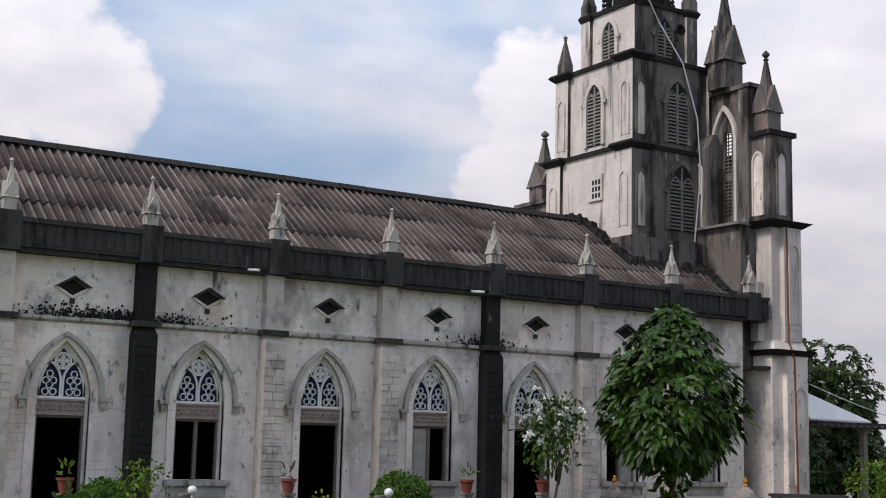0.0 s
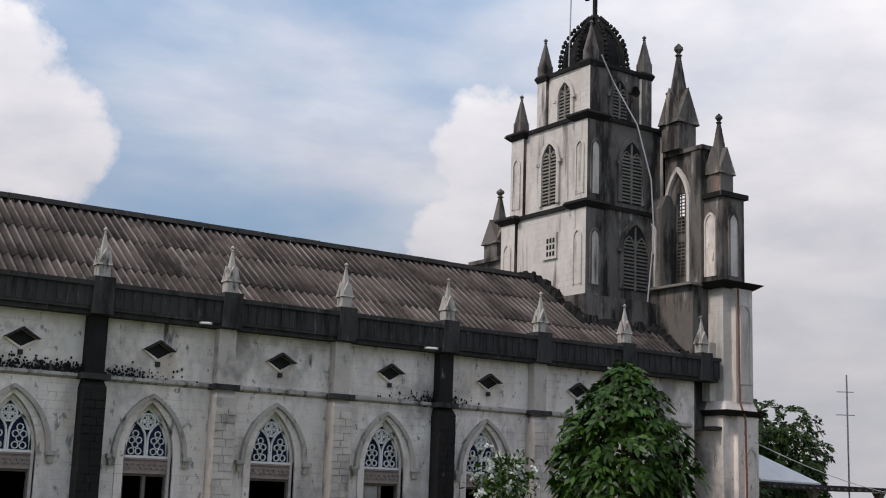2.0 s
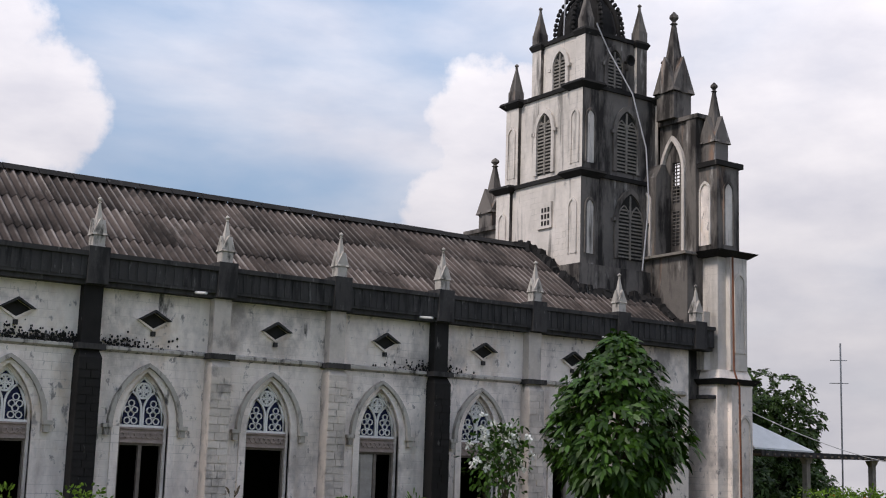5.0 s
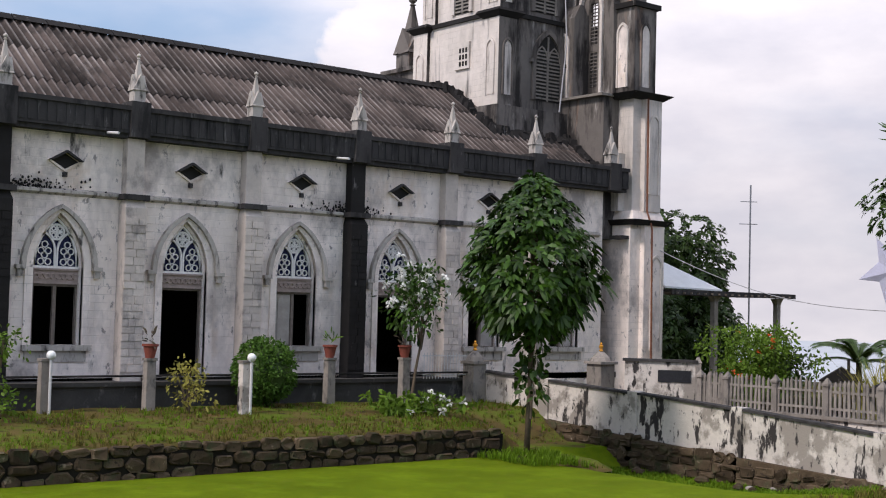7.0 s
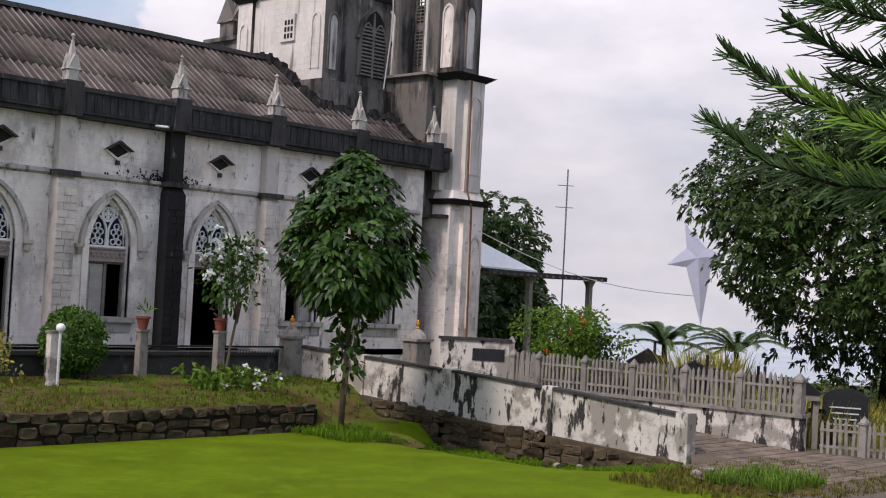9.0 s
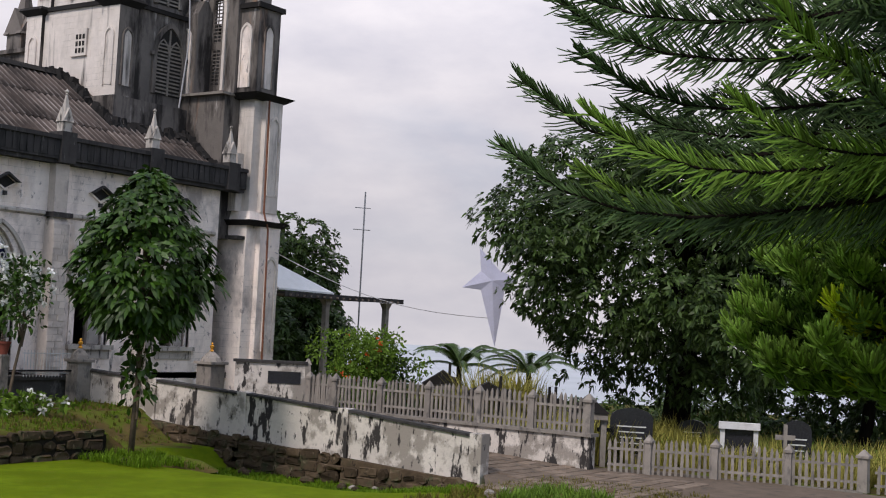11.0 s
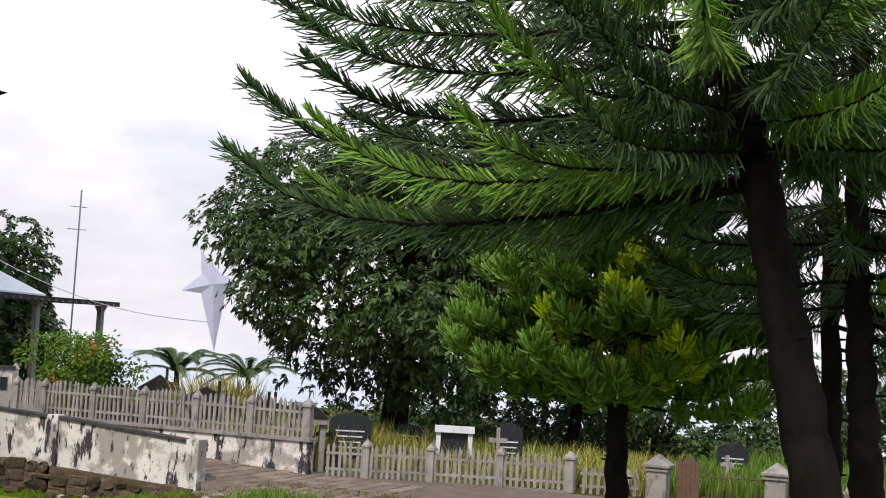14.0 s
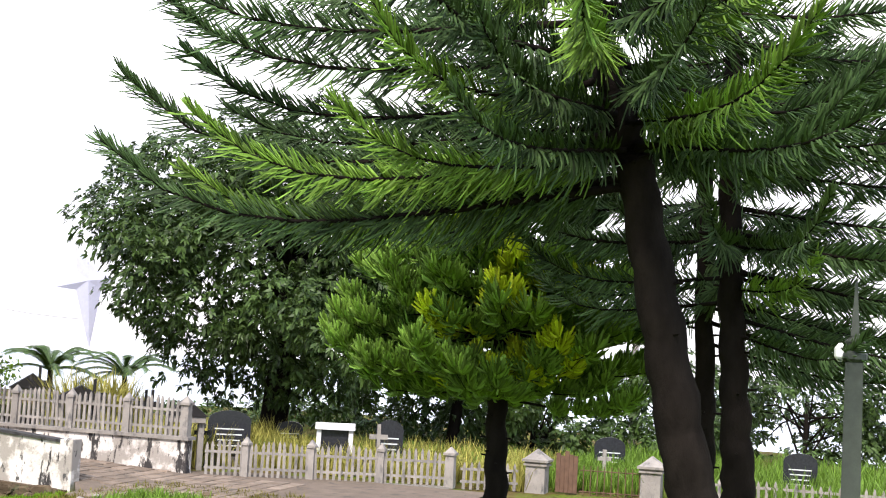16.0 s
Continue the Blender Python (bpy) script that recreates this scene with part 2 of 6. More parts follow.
SOOT, MOSS, RUST = (0.035, 0.033, 0.033), (0.09, 0.085, 0.06), (0.30, 0.17, 0.11)
M = {
    "plaster": material("white_plaster", (0.92, 0.81, 0.73), 0.9, 0.12, 0.5, 0.5, 12,
                        stains=[((0.52, 0.45, 0.41), 0.48, 0.74, 1.6, (1, 1, 0.45)), ((0.64, 0.49, 0.36), 0.56, 0.78, 0.8, (1, 1, 0.5)), ((0.40, 0.35, 0.32), 0.54, 0.66, 0.45, (1, 1, 0.8)),
                                ((0.09, 0.082, 0.076), 0.63, 0.72, 1.5, (1.3, 1.3, 0.4)), ((0.33, 0.29, 0.27), 0.60, 0.66, 4.0, (1, 1, 0.6))], courses=True),
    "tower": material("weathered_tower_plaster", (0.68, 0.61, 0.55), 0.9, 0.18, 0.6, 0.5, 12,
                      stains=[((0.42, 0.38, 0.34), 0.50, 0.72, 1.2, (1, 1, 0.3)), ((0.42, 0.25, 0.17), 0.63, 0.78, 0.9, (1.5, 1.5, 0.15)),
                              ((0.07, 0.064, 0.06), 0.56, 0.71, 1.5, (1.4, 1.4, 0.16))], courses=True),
    # soot stains, and on the tower's -y faces also shade put into the colour
    "soot_shade": material("soot_and_shade_plaster", (0.17, 0.15, 0.135), 0.92, 0.25, 0.8, 0.5, 14,
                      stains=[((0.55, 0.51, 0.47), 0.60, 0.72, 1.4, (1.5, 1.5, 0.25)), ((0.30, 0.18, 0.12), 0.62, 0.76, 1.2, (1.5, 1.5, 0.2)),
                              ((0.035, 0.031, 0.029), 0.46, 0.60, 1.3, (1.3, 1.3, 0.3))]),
    "grey": material("greyed_plaster", (0.48, 0.435, 0.39), 0.92, 0.25, 1.5, 0.4, 14,
                     stains=[((0.06, 0.056, 0.053), 0.52, 0.66, 3.5, (1.3, 1.3, 0.4))]),
    "block": material("grimy_block_plaster", (0.62, 0.545, 0.485), 0.93, 0.2, 1.2, 0.5, 14, per_object=0.12,
                      stains=[((0.30, 0.27, 0.25), 0.52, 0.68, 2.4, (1, 1, 0.6)), ((0.07, 0.063, 0.06), 0.62, 0.70, 1.6, (1, 1, 0.4))]),
    "black": material("black_mildewed_plaster", (0.026, 0.024, 0.023), 0.95, 0.3, 1.2, 0.5, 20,
                      stains=[((0.24, 0.225, 0.21), 0.63, 0.75, 3.0, (1.5, 1.5, 0.4))]),
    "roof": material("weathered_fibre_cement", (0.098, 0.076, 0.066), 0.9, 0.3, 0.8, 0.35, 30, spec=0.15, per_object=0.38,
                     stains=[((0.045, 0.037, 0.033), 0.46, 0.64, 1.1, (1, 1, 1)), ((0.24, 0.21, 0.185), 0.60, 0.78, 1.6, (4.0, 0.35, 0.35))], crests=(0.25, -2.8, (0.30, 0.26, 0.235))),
    "parapet": material("mildewed_parapet", (0.058, 0.054, 0.053), 0.95, 0.25, 1.2, 0.5, 18,
                        stains=[((0.21, 0.20, 0.19), 0.60, 0.76, 3.0, (2.5, 2.5, 0.5)), ((0.025, 0.024, 0.024), 0.50, 0.64, 2.2, (1.6, 1.6, 0.3))]),
    "tracery": material("painted_tracery", (0.86, 0.82, 0.79), 0.85, 0.15, 3, 0.3, 40),
    "carved": material("weathered_carved_panel", (0.38, 0.30, 0.265), 0.9, 0.25, 6, 0.4, 50),
    "glass": material("dark_blue_glass", (0.011, 0.014, 0.060), 0.45, 0.4, 8, 0.1, 20, spec=0.25),
    # near-black: the shade indoors and in openings is put into this colour
    "dark": material("interior_shade_paint", (0.03, 0.028, 0.026), 0.9, 0.2),
    "frame": material("brown_wood_frame", (0.20, 0.165, 0.14), 0.7, 0.3, 8, 0.2, 60),
    "shutter": material("grey_shutter", (0.42, 0.38, 0.34), 0.8, 0.2, 4, 0.2, 60),
    "stone": material("dark_rubble_stone", (0.082, 0.058, 0.037), 0.95, 0.4, 3.5, 0.9, 18, spec=0.1, per_object=0.5,
                      stains=[((0.05, 0.06, 0.03), 0.52, 0.7, 3.0, (1, 1, 1)), ((0.22, 0.17, 0.12), 0.60, 0.72, 5.0, (1, 1, 1)), ((0.02, 0.017, 0.014), 0.58, 0.68, 8.0, (1, 1, 1))]),
    "mortar": material("earth_joint", (0.02, 0.017, 0.013), 1.0, 0.3, 4, 0.5, 30),
    "plinth": material("grey_plinth", (0.07, 0.066, 0.062), 0.95, 0.3, 1.5, 0.5, 20,
                       stains=[((0.22, 0.205, 0.19), 0.58, 0.74, 2.5, (1, 1, 0.6))]),
    "oldwall": material("peeling_whitewash", (0.64, 0.58, 0.52), 0.95, 0.15, 1.2, 0.5, 15,
                        stains=[((0.30, 0.265, 0.23), 0.49, 0.55, 0.8, (1, 1, 1.0)), ((0.045, 0.04, 0.038), 0.55, 0.59, 1.7, (1, 1.8, 0.6)),
                                ((0.08, 0.075, 0.07), 0.60, 0.64, 5.0, (1, 1, 0.5))]),
    "concrete": material("weathered_concrete", (0.27, 0.24, 0.21), 0.95, 0.25, 2.5, 0.5, 30, per_object=0.15,
                         stains=[((0.10, 0.095, 0.09), 0.53, 0.68, 5.0, (1, 1, 0.5))]),
    "grass": material("lawn", (0.115, 0.160, 0.005), 0.95, 0.3, 0.5, 1.0, 45, spec=0.04,
                      stains=[((0.15, 0.215, 0.008), 0.5, 0.75, 0.9, (1, 1, 1)), ((0.075, 0.135, 0.006), 0.50, 0.75, 5.0, (1, 1, 1)), ((0.13, 0.145, 0.018), 0.58, 0.75, 2.2, (1, 1, 1))]),
    "soil": material("dry_grass_soil", (0.105, 0.078, 0.028), 1.0, 0.4, 0.9, 1.0, 22, spec=0.05,
                     stains=[((0.085, 0.115, 0.014), 0.45, 0.58, 0.8, (1, 1, 1)), ((0.16, 0.085, 0.045), 0.58, 0.72, 0.6, (1, 1, 1)), ((0.035, 0.028, 0.016), 0.56, 0.66, 3.0, (1, 1, 1))]),
    "paving": material("stone_drive", (0.19, 0.145, 0.11), 0.95, 0.25, 2.0, 0.6, 20, per_object=0.25,
                       stains=[((0.10, 0.085, 0.07), 0.55, 0.68, 3.0, (1, 1, 1))]),
    # far plain: the haze of distance is painted into its pale colour
    "hill": material("painted_haze_plain", (0.44, 0.46, 0.48), 1.0, 0.12, 0.004, 0),
    "bark": material("rough_bark", (0.013, 0.010, 0.008), 0.95, 0.5, 5, 1.0, 14, spec=0.05, stretch=(1, 1, 0.5)),
    "twig": material("pale_twig", (0.12, 0.092, 0.065), 0.9, 0.3, 8, 0.4, 40),
    "leaf": material("glossy_leaf", (0.033, 0.076, 0.007), 0.45, 0.35, 1.5, 0, per_island=0.55, transmit=0.12, spec=0.25),
    "leaf_dark": material("mango_leaf", (0.046, 0.080, 0.017), 0.5, 0.4, 0.5, 0, per_island=0.55, transmit=0.15, spec=0.22),
    "leaf_light": material("young_leaf", (0.13, 0.22, 0.028), 0.5, 0.3, 1.2, 0, per_island=0.4, transmit=0.35),
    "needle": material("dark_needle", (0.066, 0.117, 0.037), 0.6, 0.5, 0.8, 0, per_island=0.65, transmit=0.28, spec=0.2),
    # two lighter needles: sunlight painted into the colour, besides paler young growth
    "needle_mid": material("sunlit_green_needle", (0.18, 0.31, 0.045), 0.6, 0.35, 0.8, 0, per_island=0.6, transmit=0.32, spec=0.2),
    "needle_light": material("sunlit_young_needle", (0.54, 0.64, 0.03), 0.5, 0.3, 0.7, 0, per_island=0.4, transmit=0.35),
    "blade": material("lawn_blade", (0.12, 0.21, 0.010), 0.6, 0.3, 0.6, 0, per_island=0.3, transmit=0.3),
    "turf": material("dry_turf", (0.15, 0.13, 0.03), 0.8, 0.3, 0.6, 0, per_island=0.45, transmit=0.25),
    "clipped": material("clipped_leaf", (0.075, 0.155, 0.022), 0.6, 0.3, 1.2, 0, per_island=0.4, transmit=0.3, spec=0.2),
    "straw": material("tall_grass", (0.34, 0.31, 0.075), 0.8, 0.3, 0.6, 0, per_island=0.4, transmit=0.3),
    "petal": material("white_petal", (0.8, 0.8, 0.76), 0.6, 0.08, 5, 0, transmit=0.25),
    "orange": material("orange_flower", (0.65, 0.12, 0.03), 0.6, 0.2, 5, 0, transmit=0.2),
    "terracotta": material("terracotta", (0.24, 0.07, 0.05), 0.8, 0.2, 5, 0.3, 40),
    "globe": material("white_globe", (0.85, 0.85, 0.83), 0.2, 0.03, 5, 0, spec=0.5),
    "metal": material("dull_steel", (0.30, 0.30, 0.31), 0.5, 0.2, 6, 0.1, 40, metal=0.7),
    "whitemetal": material("white_painted_metal", (0.62, 0.61, 0.60), 0.6, 0.15, 6, 0.1, 40),
    "black_granite": material("black_granite", (0.025, 0.025, 0.03), 0.2, 0.4, 20, 0, spec=0.5),
    "sheet": material("pale_roof_sheet", (0.74, 0.74, 0.73), 0.6, 0.1, 2, 0.2, 20),
    "star": material("lilac_paper", (0.62, 0.62, 0.76), 0.7, 0.1, 2, 0.1, 20, transmit=0.2),
    "cable": material("cable", (0.42, 0.41, 0.42), 0.6, 0.1),
    "rustpipe": material("rusty_pipe", (0.20, 0.085, 0.05), 0.8, 0.3, 6, 0.3, 40),
    "gold": material("gold_ornament", (0.75, 0.36, 0.05), 0.35, 0.1, 8, 0, metal=0.6),
    "rust": material("rusty_iron", (0.13, 0.075, 0.05), 0.85, 0.3, 6, 0.4, 40),
    "bars": material("pale_lettering", (0.6, 0.6, 0.58), 0.7, 0.05),
    "lamp_green": material("grey_green_metal", (0.06, 0.068, 0.055), 0.5, 0.2, 5, 0.1, 30, metal=0.2),
}


# ---- mesh helpers ----
class Shape:
    """Collects vertices and faces for one mesh."""

    def __init__(self):
        self.v, self.f = [], []

    def add(self, verts, faces, m=None):
        n = len(self.v)
        self.v += [tuple(m @ Vector(p)) if m else tuple(p) for p in verts]
        self.f += [tuple(n + i for i in face) for face in faces]
        return self

    def box(self, x0, x1, y0, y1, z0, z1, m=None):
        return self.add([(x, y, z) for z in (z0, z1) for y in (y0, y1) for x in (x0, x1)],
                        [(0, 2, 3, 1), (4, 5, 7, 6), (0, 1, 5, 4), (1, 3, 7, 5), (3, 2, 6, 7), (2, 0, 4, 6)], m)

    def taper(self, cx, cy, z0, z1, a0, b0, a1, b1, m=None):
        """A box whose half sizes go from a0, b0 at z0 to a1, b1 at z1."""
        return self.add([(cx + sx * a, cy + sy * b, z) for z, a, b in ((z0, a0, b0), (z1, a1, b1)) for sx, sy in ((-1, -1), (1, -1), (1, 1), (-1, 1))],
                        [(3, 2, 1, 0), (4, 5, 6, 7), (0, 1, 5, 4), (1, 2, 6, 5), (2, 3, 7, 6), (3, 0, 4, 7)], m)

    def lathe(self, cx, cy, profile, n=12, m=None):
        vs = [(cx + r * math.cos(2 * math.pi * k / n), cy + r * math.sin(2 * math.pi * k / n), z) for r, z in profile for k in range(n)]
        fs = [(i * n + k, i * n + (k + 1) % n, (i + 1) * n + (k + 1) % n, (i + 1) * n + k) for i in range(len(profile) - 1) for k in range(n)]
        fs += [tuple(range(n))[::-1], tuple(range((len(profile) - 1) * n, len(profile) * n))]
        return self.add(vs, fs, m)

    def tube(self, path, radii, n=8):
        """A tube along points; radii: one number or one for each point."""
        pts = [Vector(p) for p in path]
        rad = radii if isinstance(radii, (list, tuple)) else [radii] * len(pts)
        vs = []
        for i, p in enumerate(pts):
            d = (pts[min(i + 1, len(pts) - 1)] - pts[max(i - 1, 0)]).normalized()
            a = d.cross(Vector((0, 0, 1)) if abs(d.z) < 0.9 else Vector((1, 0, 0))).normalized()
            b = d.cross(a)
            vs += [tuple(p + rad[i] * (math.cos(2 * math.pi * k / n) * a + math.sin(2 * math.pi * k / n) * b)) for k in range(n)]
        fs = [(i * n + k, i * n + (k + 1) % n, (i + 1) * n + (k + 1) % n, (i + 1) * n + k) for i in range(len(pts) - 1) for k in range(n)]
        fs += [tuple(range(n))[::-1], tuple(range((len(pts) - 1) * n, len(pts) * n))]
        return self.add(vs, fs)

    def prism(self, outline, y0, y1, m=None):
        """An outline in x, z pushed from y0 to y1."""
        n = len(outline)
        vs = [(x, y, z) for y in (y0, y1) for x, z in outline]
        fs = [tuple(range(n)), tuple(range(n, 2 * n))[::-1]] + [(k, k + n, (k + 1) % n + n, (k + 1) % n) for k in range(n)]
        return self.add(vs, fs, m)

    def band(self, outer, inner, y0, y1, closed=False, m=None):
        """A flat strip between two lines of points in x, z, pushed from y0 to y1."""
        n = len(outer)
        vs = [(x, y, z) for y in (y0, y1) for line in (outer, inner) for x, z in line]
        fs = []
        for k in range(n if closed else n - 1):
            j = (k + 1) % n
            fs += [(k, j, n + j, n + k), (2 * n + j, 2 * n + k, 3 * n + k, 3 * n + j), (k, 2 * n + k, 2 * n + j, j), (n + j, 3 * n + j, 3 * n + k, n + k)]
        if not closed:
            fs += [(0, n, 3 * n, 2 * n), (n - 1, 3 * n - 1, 4 * n - 1, 2 * n - 1)]
        return self.add(vs, fs, m)


def part(name, shape, mat, parent=None, label="", smooth=False):
    """Links a Shape (or finished mesh data) as one mesh object under parent."""
    if isinstance(shape, Shape):
        data = bpy.data.meshes.new(name)
        data.from_pydata(shape.v, [], shape.f)
        data.update()
    else:
        data = shape
    if mat and not data.materials:
        data.materials.append(mat)
    if smooth:
        data.polygons.foreach_set("use_smooth", [True] * len(data.polygons))
    ob = new(name, data)
    if parent:
        ob.parent = parent
    if label:
        tagged(ob, label)
    return ob


def thing(name, label, category, at=(0, 0, 0), group="", kind=""):
    ob = new(name)
    ob.location = at
    return tagged(ob, label, category, group, kind)


def arch(hw, spring, apex, n=9, cx=0.0):
    """Points of a pointed arch from its left spring over the apex to its right one."""
    rise = apex - spring
    r = (hw * hw + rise * rise) / (2 * hw)
    top = math.atan2(rise, r - hw)
    left = [(cx - hw + r - r * math.cos(top * k / n), spring + r * math.sin(top * k / n)) for k in range(n + 1)]
    return left + [(2 * cx - x, z) for x, z in left[-2::-1]]


def lancet(hw, bottom, spring, apex, n=9, cx=0.0):
    return [(cx - hw, bottom)] + arch(hw, spring, apex, n, cx) + [(cx + hw, bottom)]


def ring(cx, cz, r, n=14, turn=0.0):
    return [(cx + r * math.cos(turn + 2 * math.pi * k / n), cz + r * math.sin(turn + 2 * math.pi * k / n)) for k in range(n)]


# ---- church ----
WALL_Y, FLOOR, EAVE = 31.6, 1.45, 7.75
BAY, BAY_X = 3.5, 5.95                      # bay n has its middle at BAY_X + BAY * n
church = thing("church", "whitewashed gothic church with mildewed plaster walls on a stone plinth", "church", (0, 0, 0))
bays = list(range(-2, 8))
DOORS = {-1, 1, 3, 5}
END_X = 33.0
RIDGE_Y, RIDGE_Z = 36.3, 11.25


def opening(n):
    """Half width, bottom, spring and apex of a bay's opening."""
    return 0.66, (FLOOR if n in DOORS else 2.28), 4.25, 5.58


x_first = BAY_X + BAY * (bays[0] - 0.5)
for n in bays:
    cx = BAY_X + BAY * n
    hw, bottom, spring, apex = opening(n)
    x0, x1 = cx - BAY / 2, min(cx + BAY / 2, END_X)
    pts = arch(hw, spring, apex, 9, cx)
    inner = [(cx - hw, bottom), pts[0], pts[0]] + pts[1:-1] + [pts[-1], pts[-1], (cx + hw, bottom)]
    top = [(x0 + (x1 - x0) * k / (len(pts) - 1), EAVE) for k in range(1, len(pts) - 1)]
    outer = [(x0, bottom), (x0, spring), (x0, EAVE)] + top + [(x1, EAVE), (x1, spring), (x1, bottom)]
    bay_wall = part("wall", Shape().band(outer, inner, WALL_Y, WALL_Y + 0.45), M["plaster"], church)
    part("wall_foot", Shape().box(x0, x1, WALL_Y, WALL_Y + 0.45, 0.6, bottom), M["plaster"], bay_wall)
far = Shape().box(x_first, END_X, 41.0, 41.4, 0.6, EAVE).box(x_first, x_first + 0.4, WALL_Y + 0.45, 41.0, 0.6, EAVE + 0.3)
far.add([(x_first, WALL_Y, EAVE), (x_first, 41, EAVE), (x_first, RIDGE_Y, RIDGE_Z - 0.1)], [(0, 1, 2)])
part("wall", far, M["plaster"], church)
# floor and inner wall are coloured dark to give the indoor shade
part("floor_slab", Shape().box(x_first, END_X, WALL_Y, 41.0, FLOOR - 0.2, FLOOR - 0.004), M["dark"], church, "church floor coloured as dark as indoor shade")
part("wall", Shape().box(x_first + 0.5, END_X, 40.4, 40.9, FLOOR, EAVE), M["dark"], church, "inner wall coloured as dark as indoor shade")

# parapet with raised joints, string course, base course
parapet = Shape().box(x_first, END_X, WALL_Y - 0.42, WALL_Y + 0.1, 7.72, 8.34).box(x_first, END_X, WALL_Y - 0.5, WALL_Y + 0.12, 8.3, 8.42)
parapet.box(x_first, END_X, WALL_Y - 0.34, WALL_Y, 7.60, 7.72)
k = x_first + 0.2
while k < END_X - 0.2:
    parapet.box(k, k + 0.17, WALL_Y - 0.44, WALL_Y - 0.40, 7.8, 8.3)
    k += 0.245
part("parapet", parapet, M["parapet"], church, "blackened parapet gutter with ribbed face")
for n in bays:
    a, b = BAY_X + BAY * (n - 1) + 1.85 + 0.3, min(BAY_X + BAY * n + 1.85 - 0.3, END_X)
    course = Shape().add([(a, WALL_Y, 6.02), (b, WALL_Y, 6.02), (b, WALL_Y - 0.11, 6.08), (a, WALL_Y - 0.11, 6.08), (b, WALL_Y - 0.11, 6.15), (a, WALL_Y - 0.11, 6.15), (b, WALL_Y, 6.2), (a, WALL_Y, 6.2)],
               [(0, 1, 2, 3), (3, 2, 4, 5), (5, 4, 6, 7), (0, 3, 5, 7), (1, 6, 4, 2)])
    part("string_course", course, M["grey"], church, "stained string course under the eaves")

# roof slopes; corrugated sheets are laid on them at the end of the file
roof = Shape()
roof.add([(x_first, WALL_Y, 8.02), (END_X, WALL_Y, 8.02), (END_X, RIDGE_Y, RIDGE_Z - 0.08), (x_first, RIDGE_Y, RIDGE_Z - 0.08), (END_X, 41.0, 8.02), (x_first, 41.0, 8.02)],
         [(0, 1, 2, 3), (3, 2, 4, 5)])
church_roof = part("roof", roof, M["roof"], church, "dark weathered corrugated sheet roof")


def pinnacle(x, y, z, h, w, mat="plaster", parent=None, gable=True):
    """A square pinnacle with gablets, a tapering spire and a knob."""
    s = Shape()
    zb = h * 0.30
    s.taper(x, y, z, z + zb, w, w, w, w)
    if gable:
        g = 0.27 * h
        for turn in range(4):
            m = Matrix.Translation((x, y, z + zb)) @ pose(0, 0, 0, 0, 0, 90 * turn)
            s.prism([(-w * 1.3, -0.06 * h), (w * 1.3, -0.06 * h), (0.0, g)], -w * 1.16, -w * 0.5, m)
    k_ = 0.78 if gable else 0.92
    s.taper(x, y, z + zb, z + h * 0.9, w * k_, w * k_, w * 0.12, w * 0.12)
    top = z + h * 0.88
    s.lathe(x, y, [(w * 0.12, top), (w * 0.34, top + 0.015 * h), (w * 0.14, top + 0.035 * h), (w * 0.40, top + 0.07 * h), (w * 0.36, top + 0.095 * h), (w * 0.05, top + 0.13 * h)], 8)
    return part("pinnacle", s, M[mat], parent)


def pilaster(x, mat):
    """A buttress in two stages with sloped offsets."""
    s = Shape().box(x - 0.29, x + 0.29, WALL_Y - 0.42, WALL_Y, 0.6, 5.82)
    s.add([(x - 0.29, WALL_Y - 0.42, 5.82), (x + 0.29, WALL_Y - 0.42, 5.82), (x + 0.29, WALL_Y, 5.82), (x - 0.29, WALL_Y, 5.82),
           (x - 0.24, WALL_Y - 0.30, 6.0), (x + 0.24, WALL_Y - 0.30, 6.0), (x + 0.24, WALL_Y, 6.0), (x - 0.24, WALL_Y, 6.0)],
          [(0, 1, 5, 4), (1, 2, 6, 5), (3, 0, 4, 7), (4, 5, 6, 7)])
    s.box(x - 0.24, x + 0.24, WALL_Y - 0.30, WALL_Y, 6.0, 7.62)
    p = part("pilaster", s, M[mat], church)
    part("ledge", Shape().box(x - 0.36, x + 0.36, WALL_Y - 0.46, WALL_Y, 6.02, 6.16), M["parapet"], p, "stained ledge")
    return p


pilasters = []
for n in bays:
    px = BAY_X + BAY * n + 1.85
    if px < END_X - 1:
        pilasters.append(pilaster(px, "black" if n in (1, 4) else "block"))
    px = min(px, 32.5)
    part("merlon", Shape().box(px - 0.27, px + 0.27, WALL_Y - 0.52, WALL_Y + 0.1, 7.62, 8.55), M["parapet"], church)
    pinnacle(px, WALL_Y - 0.24, 8.55, 1.28, 0.155, "grey", church)


